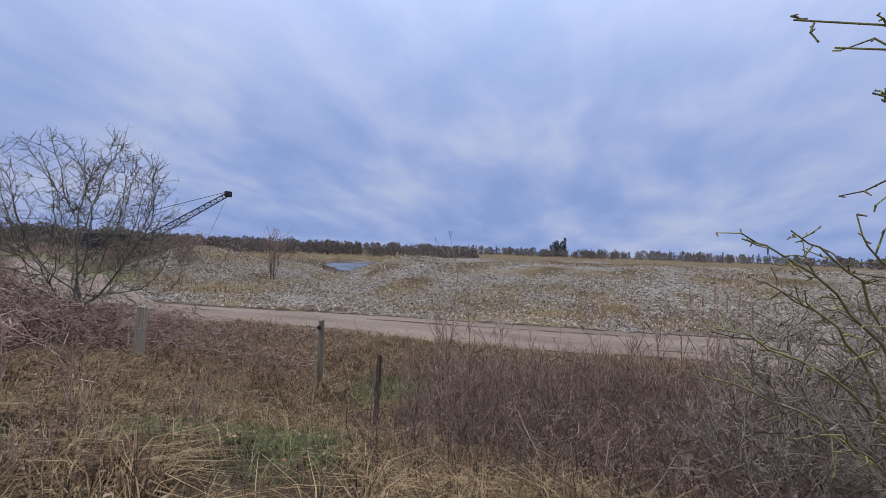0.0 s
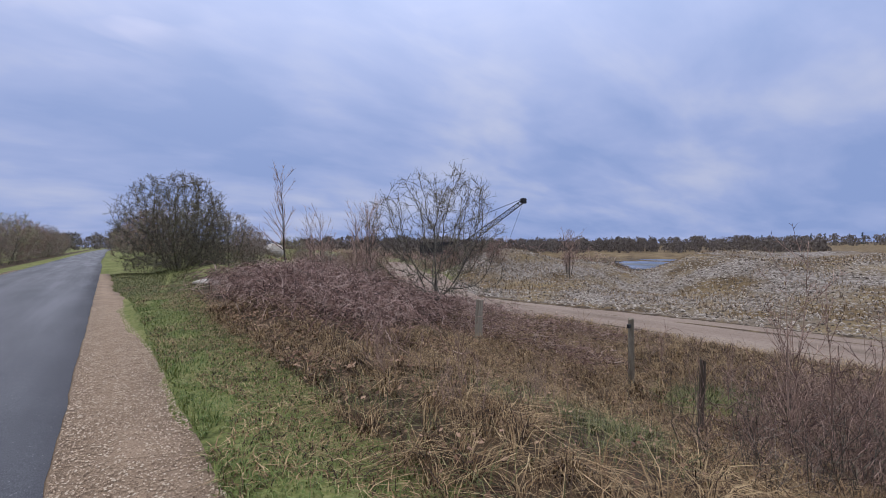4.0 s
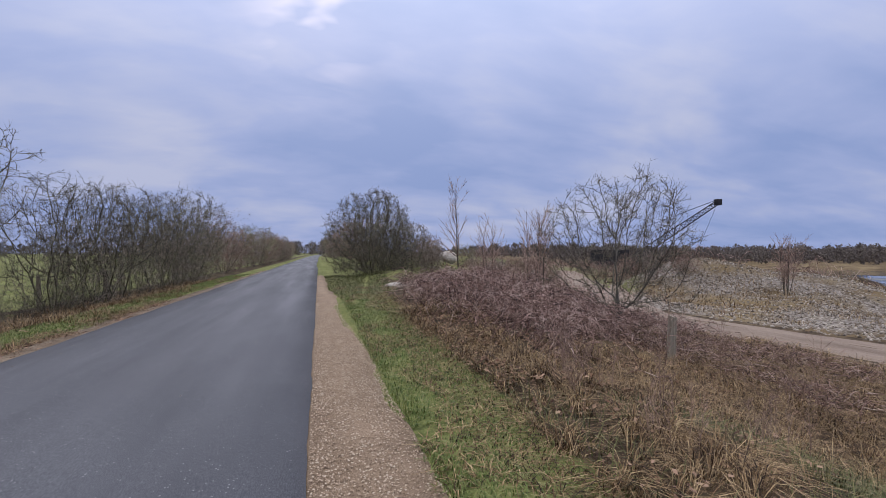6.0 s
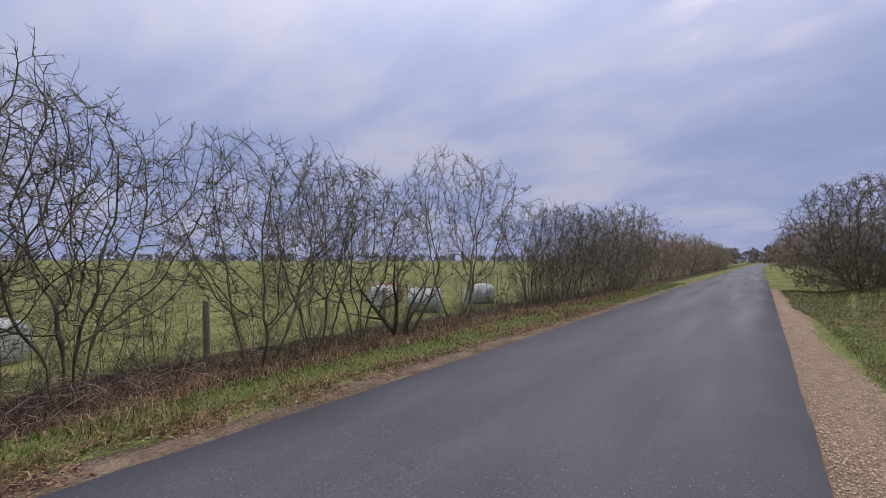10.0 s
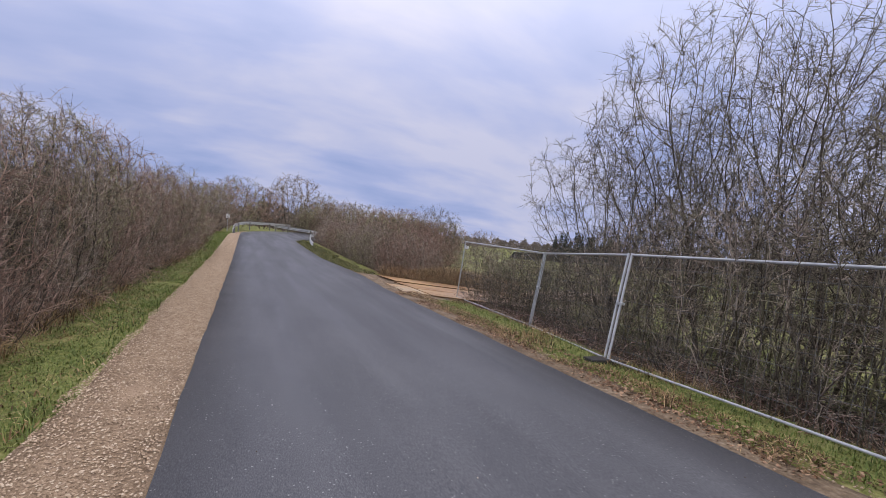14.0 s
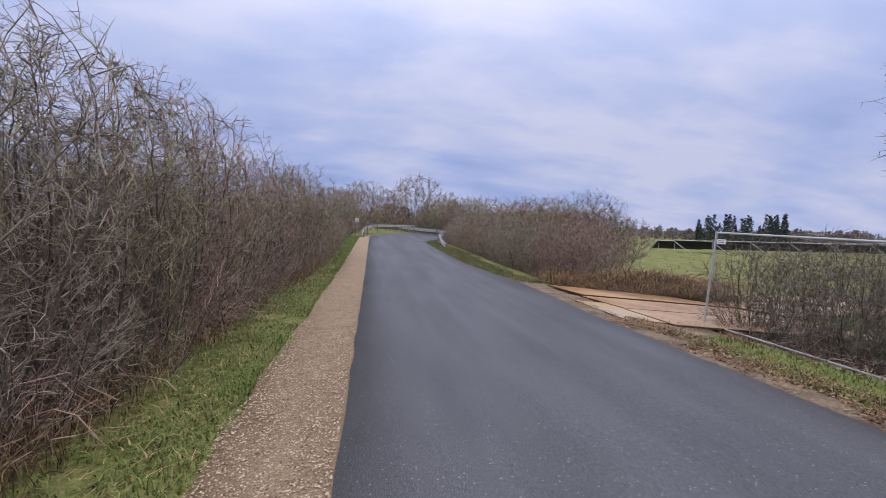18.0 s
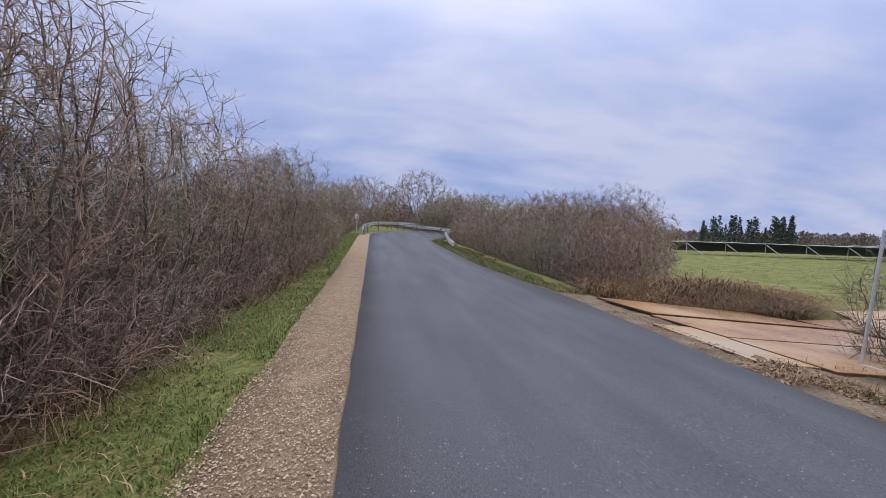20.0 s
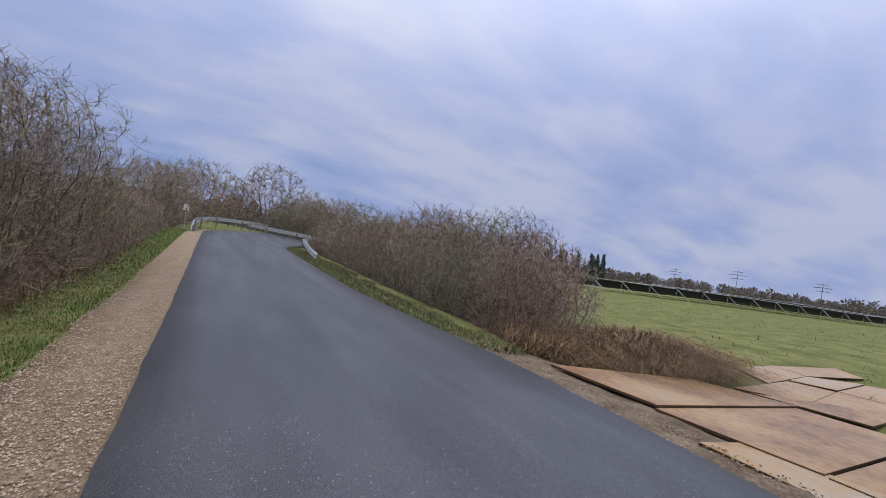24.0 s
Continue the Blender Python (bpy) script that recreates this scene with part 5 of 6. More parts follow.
x, y = scatter(130000, 0.0, 0.92, -26, 14, lambda x, y: (x > 0.015) & (x < shoulder_edge(y) + 0.03 + 0.05 * bump_field(x, y, 40, 0.5)) & (rng.random(len(x)) < np.where(np.abs(y + 5) < 13, 1.0, 0.6)))
stones("shoulder_pebbles", np.stack([x, y, road_z(y) + 0.001 - 0.022 * ease(0.35, 0.85, x)], 1), 0.0082, M_PEBBLE, "brown and grey pebbles on the road shoulder", "gravel", sunk=True)
x, y = scatter(26000, 0.02, 0.8, -43, -26)
stones("far_shoulder_pebbles", np.stack([x, y, road_z(y) - 0.002 - 0.02 * ease(0.35, 0.85, x)], 1), 0.012, M_PEBBLE, "pebbles on the road shoulder towards the bend", "gravel", sunk=True)
x, y = scatter(8000, -4.75, -4.13, -19.5, 12)
stones("west_edge_grit", np.stack([x, y, -0.025 + 0 * x], 1), 0.012, M_PEBBLE, "scattered grit along the west asphalt edge", "gravel")
x, y = scatter(500, -4.0, 0.0, -24, 12, lambda x, y: (x > -0.35 * rng.random(len(x)) ** 2) | (x < -3.6) | (rng.random(len(x)) < 0.12))
stones("loose_chippings", np.stack([x, y, road_z(y) + 0.03 * (1 - (x / (ROAD_W / 2) + 1) ** 2) + 0.003], 1), 0.007, M_COBBLE, "loose pale chippings on the asphalt", "gravel")
x, y = scatter(52000, 15.3, 42, -24, 27, lambda x, y: (x > 17.0 - 0.09 * np.minimum(y, 16)) & (np.abs(x - track_mid(y)) > 2.1) & (bump_field(x, y, 41, 2.4) > -0.75 + 0.04 * (x - 18)))
stones("pit_cobbles", on_land(x, y, 0.0), 0.062, M_COBBLE, "heaped pale cobbles and gravel in the old pit", "gravel", 0.7)


def flakes(name, pts, size, mat, label, category):
    n = len(pts)
    a, t = rng.uniform(0, 6.28, n), rng.uniform(-0.6, 0.6, (n, 2))
    s = size * rng.uniform(0.6, 1.3, n)
    u = np.stack([np.cos(a), np.sin(a), t[:, 0]], 1) * s[:, None]
    w = np.stack([-np.sin(a), np.cos(a), t[:, 1]], 1) * (0.6 * s)[:, None]
    v = np.stack([pts - u, pts - w + (0, 0, 0.004), pts + u, pts + w + (0, 0, 0.004)], 1).reshape(-1, 3)
    f = np.arange(n)[:, None] * 4 + np.arange(4)[None]
    return stuff(name, quick_mesh(name, v, f, mat), label, category)


x, y = scatter(60000, 2.0, 9.5, -4, 12, lambda x, y: (rng.random(len(x)) < 0.10 + 0.8 * ease(3, 6.5, y)) & (bump_field(x, y, 59, 0.45) > -0.1))
flakes("fallen_leaves", on_land(x, y, 0.10) + np.stack([0 * x, 0 * x, rng.uniform(-0.06, 0.08, len(x))], 1), 0.027, M_LEAF, "brown fallen leaves lying on the bank", "leaves")
x, y = scatter(5000, -9.0, -5.4, -12, 20)
flakes("leaf_litter", on_land(x, y, 0.03), 0.028, M_LEAF, "brown leaf litter under the hawthorns", "leaves")
x, y = scatter(15000, -4.95, -4.2, -13, 16, lambda x, y: bump_field(x, y, 57, 0.5) > -0.4)
flakes("verge_leaf_litter", np.stack([x, y, -0.018 + 0.006 * rng.random(len(x))], 1), 0.022, M_LEAF, "trodden leaves and bits of bark along the west asphalt edge", "leaves")
x, y = scatter(14000, -5.0, -4.35, -13, 16, lambda x, y: bump_field(x, y, 58, 0.45) > 0.0)
blades("west_edge_straw", np.stack([x, y, -0.03 + 0 * x], 1), 0.07, 0.004, 2.0, M_STRAW, "flattened straw along the west asphalt edge", "grass", 0.9)
x, y = scatter(4000, 2.2, 5.5, -30, -2)
flakes("hedge_leaf_litter", on_land(x, y, 0.03), 0.028, M_LEAF, "dead leaves below the hedge", "leaves")


def bramble(name, centres, reach, rise, radius, mat, label, per=1):
    """Arching canes that root at their centres and tangle over one another."""
    n = len(centres)
    a = rng.uniform(0, 6.28, n)
    length = reach * rng.uniform(0.5, 1.3, n)
    top = rise * rng.uniform(0.35, 1.15, n)
    k = 7
    t = np.linspace(0, 1, k)
    wob = rng.normal(0, 0.07, (n, k, 3)).cumsum(1)
    px = centres[:, None, 0] + np.cos(a)[:, None] * length[:, None] * t + wob[..., 0]
    py = centres[:, None, 1] + np.sin(a)[:, None] * length[:, None] * t + wob[..., 1]
    pz = centres[:, None, 2] + top[:, None] * (np.sin(t * 2.6) / 1.0) + wob[..., 2] * 0.6
    p = np.stack([px, py, np.maximum(pz, land_z(px, py) - 0.02)], -1)
    r = radius * rng.uniform(0.6, 1.3, n)
    p0, p1 = p[:, :-1].reshape(-1, 3), p[:, 1:].reshape(-1, 3)
    rr = np.repeat(r, k - 1)
    return stuff(name, tube_mesh(name, [(p0, p1, rr, rr * 0.9, 3)], mat), label, "brambles")


def mound(x, y):
    return np.exp(-(((x - 5.4 - 0.12 * (y - 12)) / 2.5) ** 2 + ((y - 12.0) / 4.8) ** 2))


x, y = scatter(22000, 2.2, 10.5, 4.5, 24, lambda x, y: (mound(x, y) > 0.16 + 0.5 * rng.random(len(x))) & (((x - 6.3) / 1.7) ** 2 + ((y - 6.6) / 1.9) ** 2 > 1))
bramble("bramble_mound", on_land(x, y, 0.05 + 0.25 * mound(x, y) * rng.random(len(x))), 0.8, 0.50, 0.0060, M_BRAMBLE, "tangled mound of reddish-brown bare brambles beside the verge")
x, y = scatter(4500, 5.5, 11.5, 5.2, 16, lambda x, y: (bump_field(x, y, 45, 1.4) > -0.3) & (((x - 6.3) / 1.5) ** 2 + ((y - 6.6) / 1.8) ** 2 > 1))
bramble("bramble_fringe", on_land(x, y), 0.6, 0.32, 0.0052, M_BRAMBLE, "reddish bramble canes creeping over the bank")
x, y = scatter(7500, 2.2, 9.6, -5.5, 2.4, lambda x, y: (bump_field(x, y, 46, 1.3) > -0.5) & (x > 4.6 + 0.9 * y) & ((x > 5) | (rng.random(len(x)) < 0.6)))
bramble("brushwood", on_land(x, y), 0.75, 0.6, 0.0044, M_TWIG_RED, "reddish-brown thorny twigs tangled over the bank")
x, y = scatter(1700, -8.5, -6.4, -13.0, 3, lambda x, y: bump_field(x, y, 47, 1.0) > -0.5)
bramble("ditch_brambles", on_land(x, y), 0.7, 0.35, 0.004, M_BRAMBLE, "dark bramble stems in the ditch below the hawthorns")
x, y = scatter(2600, 1.6, 3.4, -30, -4, lambda x, y: x > verge_out(y) + 0.2)
bramble("hedge_brambles", on_land(x, y), 0.6, 0.5, 0.004, M_TWIG_RED, "brown bramble stems along the foot of the hedge")
x, y = scatter(5000, 9, 40, 20, 60, lambda x, y: bump_field(x, y, 48, 3.0) > -0.1)
bramble("hill_scrub", on_land(x, y), 1.3, 1.0, 0.012, M_BRAMBLE, "brown scrub on the low hill beyond the brambles")
x, y = scatter(2200, -12.0, -6.2, -20.0, -18.1)
bramble("bent_stems", on_land(x, y, 0.05), 0.7, 0.5, 0.005, M_HAY, "bent brown stems on the heap beside the plates")


# ---- distance: woods along the horizon ----
def far_woods(name, spots, size, mat, label, fir=False):
    """Crowns of many small flakes, standing side by side."""
    n, k = len(spots), 200 if fir else 130
    h = size * rng.uniform(0.45 if fir else 0.7, 1.25, n)
    t = rng.random((n, k))
    a = rng.uniform(0, 6.28, (n, k))
    if fir:
        rad = (1 - t) * 0.22 * rng.random((n, k)) ** 0.5
        z = 0.08 + 0.92 * t
    else:
        z = 0.05 + 0.95 * t ** 0.8
        rad = 0.42 * np.sqrt(np.clip(1 - (2 * t ** 0.8 - 0.9) ** 2 / 1.35, 0.02, 1)) * rng.random((n, k)) ** 0.5
    p = np.stack([spots[:, None, 0] + np.cos(a) * rad * h[:, None], spots[:, None, 1] + np.sin(a) * rad * h[:, None], spots[:, None, 2] + z * h[:, None]], -1).reshape(-1, 3)
    s = np.repeat(h, k) * (0.055 if not fir else 0.034)
    d = rng.normal(0, 1, (n * k, 3, 3)) * s[:, None, None] * np.array([1, 1, 1.5 if not fir else 0.8])
    v = (p[:, None] + d).reshape(-1, 3)
    f = np.arange(n * k * 3).reshape(-1, 3)
    return stuff(name, quick_mesh(name, v, f, mat), label, "woods")


def arc(n, turn0, turn1, d0, d1):
    """Spots on the land by compass turn from +y (degrees, to the east) and distance."""
    a, d = np.radians(rng.uniform(turn0, turn1, n)), rng.uniform(d0, d1, n)
    x, y = np.sin(a) * d, np.cos(a) * d
    return np.stack([x, y, land_z(x, y)], 1)


far_woods("east_woods", arc(620, 20, 150, 420, 560), 7.5, M_FAR, "dark bare woods along the eastern horizon")
far_woods("east_firs", arc(240, 72, 135, 560, 640), 10.0, M_FIR, "dark fir tops above the eastern woods", True)
far_woods("fir_clump", arc(20, 89.2, 91.6, 520, 560), 19, M_FIR, "clump of taller dark firs on the skyline", True)
far_woods("pond_edge_scrub", arc(330, 40, 80, 150, 230), 3.6, M_FAR, "brown scrub beyond the pond")
far_woods("north_woods", arc(300, -20, 42, 280, 440), 8, M_FAR, "bare woods at the end of the road")
far_woods("pit_side_woods", arc(150, 30, 62, 170, 240), 4.6, M_FAR, "bare trees behind the excavator")
far_woods("west_woods", arc(420, -150, -15, 620, 900), 10, M_FAR, "dark line of woods along the western fields")
far_woods("south_west_woods", arc(320, -165, -105, 230, 330), 5.5, M_FAR, "brown bare woods behind the solar panels")
far_woods("south_west_firs", arc(46, -141, -132.5, 205, 245), 10, M_FIR, "stand of dark firs behind the solar field", True)
far_woods("south_woods", arc(200, -200, -165, 110, 190), 5, M_FAR, "bare woods beyond the road bend")


# ---- built things ----
def fence_panels():
    """Three wire-mesh site fence panels that lean a little towards the field, in rubber feet."""
    feet = [Vector(p) for p in ((-6.38, -13.28, -0.30), (-6.57, -9.77, -0.42), (-5.32, -6.27, -0.14), (-5.40, -3.0, -0.12))]
    tops = [Vector(p) for p in ((-6.50, -13.23, 1.57), (-6.83, -9.75, 1.46), (-5.80, -6.42, 1.58), (-5.58, -2.96, 1.66))]
    panels = []
    for k in range(3):
        a0, b0, a1, b1 = feet[k].copy(), feet[k + 1].copy(), tops[k].copy(), tops[k + 1].copy()
        run = (b0 - a0).normalized()
        a0, a1, b0, b1 = a0 + run * 0.04, a1 + run * 0.04, b0 - run * 0.04, b1 - run * 0.04
        panel = thing("site_fence", "galvanised wire-mesh site fence leaning on the verge", "fence", "site fence sections")
        panels.append(panel)
        for p, q in ((a0, a1), (b0, b1)):
            part("post", rod_bm([p, q], 0.02, 10), M_ZINC, panel)
        la, lb = a0.lerp(a1, 0.075), b0.lerp(b1, 0.075)
        ha, hb = a0.lerp(a1, 0.985), b0.lerp(b1, 0.985)
        part("bottom_rail", rod_bm([la, lb], 0.016, 8), M_ZINC, panel)
        part("top_rail", rod_bm([ha, hb], 0.018, 8), M_ZINC, panel)
        p0, p1 = [], []
        for i in range(1, 40):
            f = i / 40
            p0.append(la.lerp(lb, f))
            p1.append(ha.lerp(hb, f))
        for p, q in zip(p0, p1):
            part("upright_wire", rod_bm([p, q], 0.0015, 4), M_WIRE, panel)
        for i in range(1, 9):
            f = i / 9
            part("cross_wire", rod_bm([la.lerp(ha, f), lb.lerp(hb, f)], 0.0024, 5), M_WIRE, panel)
        if k == 0:
            up, out = (a1 - a0).normalized(), Vector((0.998, 0, 0.05))
            c = a0.lerp(a1, 0.90) + run * 0.14 + out * 0.012
            bm = bmesh.new()
            for s in (-0.004, 0.004):
                bm.faces.new([bm.verts.new(c + run * i + up * j + out * s) for i, j in ((-0.09, -0.045), (0.09, -0.045), (0.09, 0.045), (-0.09, 0.045))])
            bmesh.ops.bridge_loops(bm, edges=list(bm.edges))
            board = part("sign_plate", bm, M_WHITE, panel, "small white plate wired to the mesh")
            for j in (-0.015, 0.015):
                bm = bmesh.new()
                bm.faces.new([bm.verts.new(c + run * i + up * (j + v) + out * 0.0075) for i, v in ((-0.06, -0.005), (0.06, -0.005), (0.06, 0.005), (-0.06, 0.005))])
                part("print_bar", bm, M_INK, board)
        if k:
            c = a0.lerp(a1, 0.55)
            part("clamp", box_bm(c.x - 0.035, c.y - 0.06, c.z - 0.02, c.x + 0.035, c.y + 0.05, c.z + 0.02, 0.006), M_ZINC, panel)
    for k, p in enumerate(feet):
        m = Matrix.Translation((p.x, p.y, float(land_z(p.x, p.y)) - 0.0)) @ Euler((0, 0, radians((-4, 12, -6, 3)[k]))).to_matrix().to_4x4()
        foot = part("foot_block", box_bm(-0.30, -0.11, -0.04, 0.30, 0.11, 0.07, 0.015), M_RUBBER, panels[min(k, 2)], "dark rubber foot sunk in the grass")
        if k == 0:
            part("end_cap", box_bm(0.302, -0.12, -0.03, 0.48, 0.12, 0.06, 0.012), M_ORANGE, foot, "faded orange end")
        foot.matrix_basis = m


def steel_plates():
    """Rusty road plates laid over the field entrance, corner by corner."""
    plates = (
        (((-4.64, -14.94), (-4.59, -13.0), (-5.64, -12.9), (-5.57, -14.92)), 0.0),
        (((-5.37, -14.22), (-5.39, -12.75), (-10.69, -12.9), (-10.37, -14.66)), 0.015),
        (((-5.20, -15.77), (-5.42, -14.27), (-10.44, -14.73), (-9.95, -16.19)), 0.018),
        (((-5.05, -17.37), (-5.26, -15.80), (-10.05, -16.22), (-8.90, -17.45)), 0.05),
        (((-9.84, -16.87), (-10.71, -15.39), (-13.13, -15.53), (-11.24, -16.41)), 0.045),
        (((-10.13, -17.31), (-11.19, -16.48), (-13.81, -16.90), (-13.40, -17.71)), 0.015),
        (((-11.17, -16.45), (-11.48, -15.61), (-13.95, -15.81), (-13.82, -16.87)), 0.03),
        (((-13.55, -17.74), (-14.05, -16.96), (-16.56, -17.21), (-15.07, -17.95)), 0.03),
        (((-14.01, -16.93), (-14.13, -15.85), (-17.68, -15.99), (-16.56, -17.16)), 0.015),
        (((-13.17, -18.83), (-12.27, -17.64), (-15.10, -17.99), (-15.70, -18.99)), 0.02),
        (((-15.77, -18.99), (-15.28, -18.04), (-18.12, -17.66), (-19.16, -18.67)), 0.01),
    )
    for corners, lift in plates:
        ob = thing("steel_plate", "rusty orange steel road plate laid over the field entrance", "steel plate", "steel plates at the field entrance")
        zs = [max(-0.57, -0.035 - 0.085 * max(0.0, -x - 4.6)) + lift for x, _ in corners]
        for (name, mat, up, down, grow_by) in (("sheet", M_RUST, 0.012, -0.004, 0.0), ("edge_band", M_RUST_EDGE, 0.006, -0.024, 0.004)):
            mid = Vector((sum(x for x, _ in corners) / 4, sum(y for _, y in corners) / 4, 0))
            bm = bmesh.new()
            rings = []
            for dz in (down, up):
                ring = []
                for (x, y), z in zip(corners, zs):
                    d = (Vector((x, y, 0)) - mid).normalized() * grow_by
                    ring.append(bm.verts.new((x + d.x, y + d.y, z + dz)))
                rings.append(ring)
            bm.faces.new(rings[1])
            bm.faces.new(rings[0][::-1])
            for i in range(4):
                bm.faces.new([rings[0][i], rings[0][(i + 1) % 4], rings[1][(i + 1) % 4], rings[1][i]])
            bmesh.ops.recalc_face_normals(bm, faces=bm.faces)
            part(name, bm, mat, ob)


def mud_patch():
    """Churned mud between the asphalt and the plates."""
    rows = []
    for y in np.arange(-19.6, -9.5, 0.22):
        e = -ROAD_W + 0.02 - 0.2 * float(ease(-13, -17, y)) + 0.2 * float(ease(-17.5, -19.6, y))
        w = -5.6 - 0.4 * float(ease(-13.7, -12.4, y)) * float(ease(-9.6, -12, y)) + 0.08 * bump_field(5, y, 50, 0.7)
        w = w + (e - 0.15 - w) * max(float(ease(-17.6, -19.4, y)), float(ease(-11.5, -9.6, y)))
        rows.append([(w + (e - w) * k / 9, y, -0.012 + 0.022 * bump_field(k * 0.3, y, 51, 0.3) - (0.03 if k == 9 else 0.0) - 0.03 * float(ease(e - 0.1, e - 0.5, w + (e - w) * k / 9)) - 0.085 * max(0.0, -4.6 - (w + (e - w) * k / 9))) for k in range(10)])
    tagged(new("mud_patch", strip("mud_patch", rows, M_MUD, 0.12)), kind="structure")


def guard_rail(points, label, dip=()):
    """A steel guard rail: a folded band on posts."""
    rail = thing("guard_rail", label, "guard rail", "guard rails at the bend")
    profile = ((0, -0.155), (0.04, -0.12), (0.08, -0.08), (0.04, -0.03), (0.0, 0.0), (0.04, 0.03), (0.08, 0.08), (0.04, 0.12), (0, 0.155))
    pts = [Vector(p) for p in points]
    bm = bmesh.new()
    rings = []
    for i, p in enumerate(pts):
        along = (pts[min(i + 1, len(pts) - 1)] - pts[max(i - 1, 0)]).normalized()
        side = Vector((-along.y, along.x, 0)).normalized()
        rings.append([bm.verts.new(p + side * u + Vector((0, 0, v))) for u, v in profile])
    for a, b in zip(rings, rings[1:]):
        for i in range(len(profile) - 1):
            bm.faces.new([a[i], a[i + 1], b[i + 1], b[i]])
    bmesh.ops.solidify(bm, geom=bm.faces[:], thickness=0.006)
    part("beam", bm, M_RAIL, rail)
    for p in pts[1::5]:
        g = float(land_z(p.x, p.y))
        part("post", box_bm(p.x - 0.05, p.y - 0.03, min(g, p.z - 0.3) - 0.1, p.x + 0.05, p.y + 0.03, p.z + 0.08, 0.008), M_WIRE, rail)


def smooth_line(points, n):
    """Even steps along a soft curve through the points."""
    pts = [Vector(p) for p in points]
    pts = [pts[0] * 2 - pts[1], *pts, pts[-1] * 2 - pts[-2]]
    out = []
    for i in range(1, len(pts) - 2):
        a, b, c, d = pts[i - 1 : i + 3]
        for k in range(n):
            t = k / n
            out.append(0.5 * (2 * b + (c - a) * t + (2 * a - 5 * b + 4 * c - d) * t * t + (3 * b - a - 3 * c + d) * t**3))
    return out + [pts[-2]]


def wooden_post(x, y, top, r, lean, label, group, notch=False, mat=M_WOOD):
    g = float(land_z(x, y))
    post = thing("fence_post", label, "fence post", group)
    bm = bmesh.new()
    n, h = 10, top - g + 0.25
    rnd = random.Random(int(x * 100 + y))
    rings = []
    for k in range(6):
        rr = r * (1.0 + rnd.uniform(-0.06, 0.06)) * (0.9 if k == 5 else 1)
        rings.append([bm.verts.new((math.cos(i * 6.283 / n) * rr * (1 + 0.10 * math.sin(3 * i + k)), math.sin(i * 6.283 / n) * rr, h * k / 5 + (rnd.uniform(-0.03, 0.02) if k == 5 else 0))) for i in range(n)])
    for a, b in zip(rings, rings[1:]):
        for i in range(n):
            bm.faces.new([a[i], a[(i + 1) % n], b[(i + 1) % n], b[i]])
    bm.faces.new(rings[-1])
    bm.faces.new(rings[0][::-1])
    part("shaft", bm, mat, post)
    if notch:
        part("insulator", box_bm(-r - 0.05, -0.025, h - 0.16, -r + 0.01, 0.025, h - 0.09, 0.01), M_RUBBER, post, "small black insulator")
    post.matrix_basis = pose(x, y, g - 0.25, lean[0], lean[1], 0)


def bale(x, y, r, length, turn, mat, label):
    ob = thing("round_bale", label, "bale", "wrapped bales in the field")
    g = float(land_z(x, y))
    rnd = random.Random(int(x * 31 + y * 7))
    bm = bmesh.new()
    n, prof = 22, ((0, 0.0), (0, 0.55), (0.02, 0.86), (0.10, 0.98), (0.3, 1.0), (0.7, 1.0), (0.90, 0.98), (0.98, 0.86), (1, 0.55), (1, 0.0))
    rings = []
    for t, s in prof:
        ring = []
        for i in range(n):
            a = i * 6.283 / n
            rr = r * s * (1 + 0.03 * rnd.uniform(-1, 1))
            zz = math.sin(a) * rr
            ring.append(bm.verts.new(((t - 0.5) * length + 0.02 * rnd.uniform(-1, 1), math.cos(a) * rr * 1.05, max(zz, -r * 0.86))))
        rings.append(ring)
    for a, b in zip(rings, rings[1:]):
        for i in range(n):
            bm.faces.new([a[i], a[(i + 1) % n], b[(i + 1) % n], b[i]])
    bmesh.ops.remove_doubles(bm, verts=bm.verts, dist=0.004)
    for f in bm.faces:
        f.smooth = True
    part("wrapped_body", bm, mat, ob)
    ob.matrix_basis = pose(x, y, g + r * 0.84, 0, 0, turn)


def boulder():
    x, y = 11.7, 38.6
    bm = bmesh.new()
    bmesh.ops.create_icosphere(bm, subdivisions=3, radius=0.8)
    for v in bm.verts:
        p = v.co.copy()
        v.co = Vector((p.x * 1.15, p.y * 0.9, p.z * 0.8)) * (1 + 0.16 * noise.noise(p * 1.7) + 0.06 * noise.noise(p * 5))
    me = bpy.data.meshes.new("boulder")
    bm.to_mesh(me)
    me.materials.append(M_ROCK)
    ob = tagged(new("boulder", me), "large pale boulder lying among the brown scrub", "boulder")
    ob.location = (x, y, max(float(land_z(x, y)) + 0.35, 1.0))
    bm = bmesh.new()
    bmesh.ops.create_icosphere(bm, subdivisions=3, radius=0.4)
    for v in bm.verts:
        p = v.co.copy()
        v.co = Vector((p.x * 1.3, p.y * 0.8, p.z * 0.4)) * (1 + 0.2 * noise.noise(p * 3))
    me = bpy.data.meshes.new("flat_stone")
    bm.to_mesh(me)
    me.materials.append(M_ROCK)
    ob = tagged(new("flat_stone", me), "flat pale stone at the edge of the verge", "stone")
    ob.location = (3.45, 19.55, float(land_z(3.45, 19.55)) + 0.06)


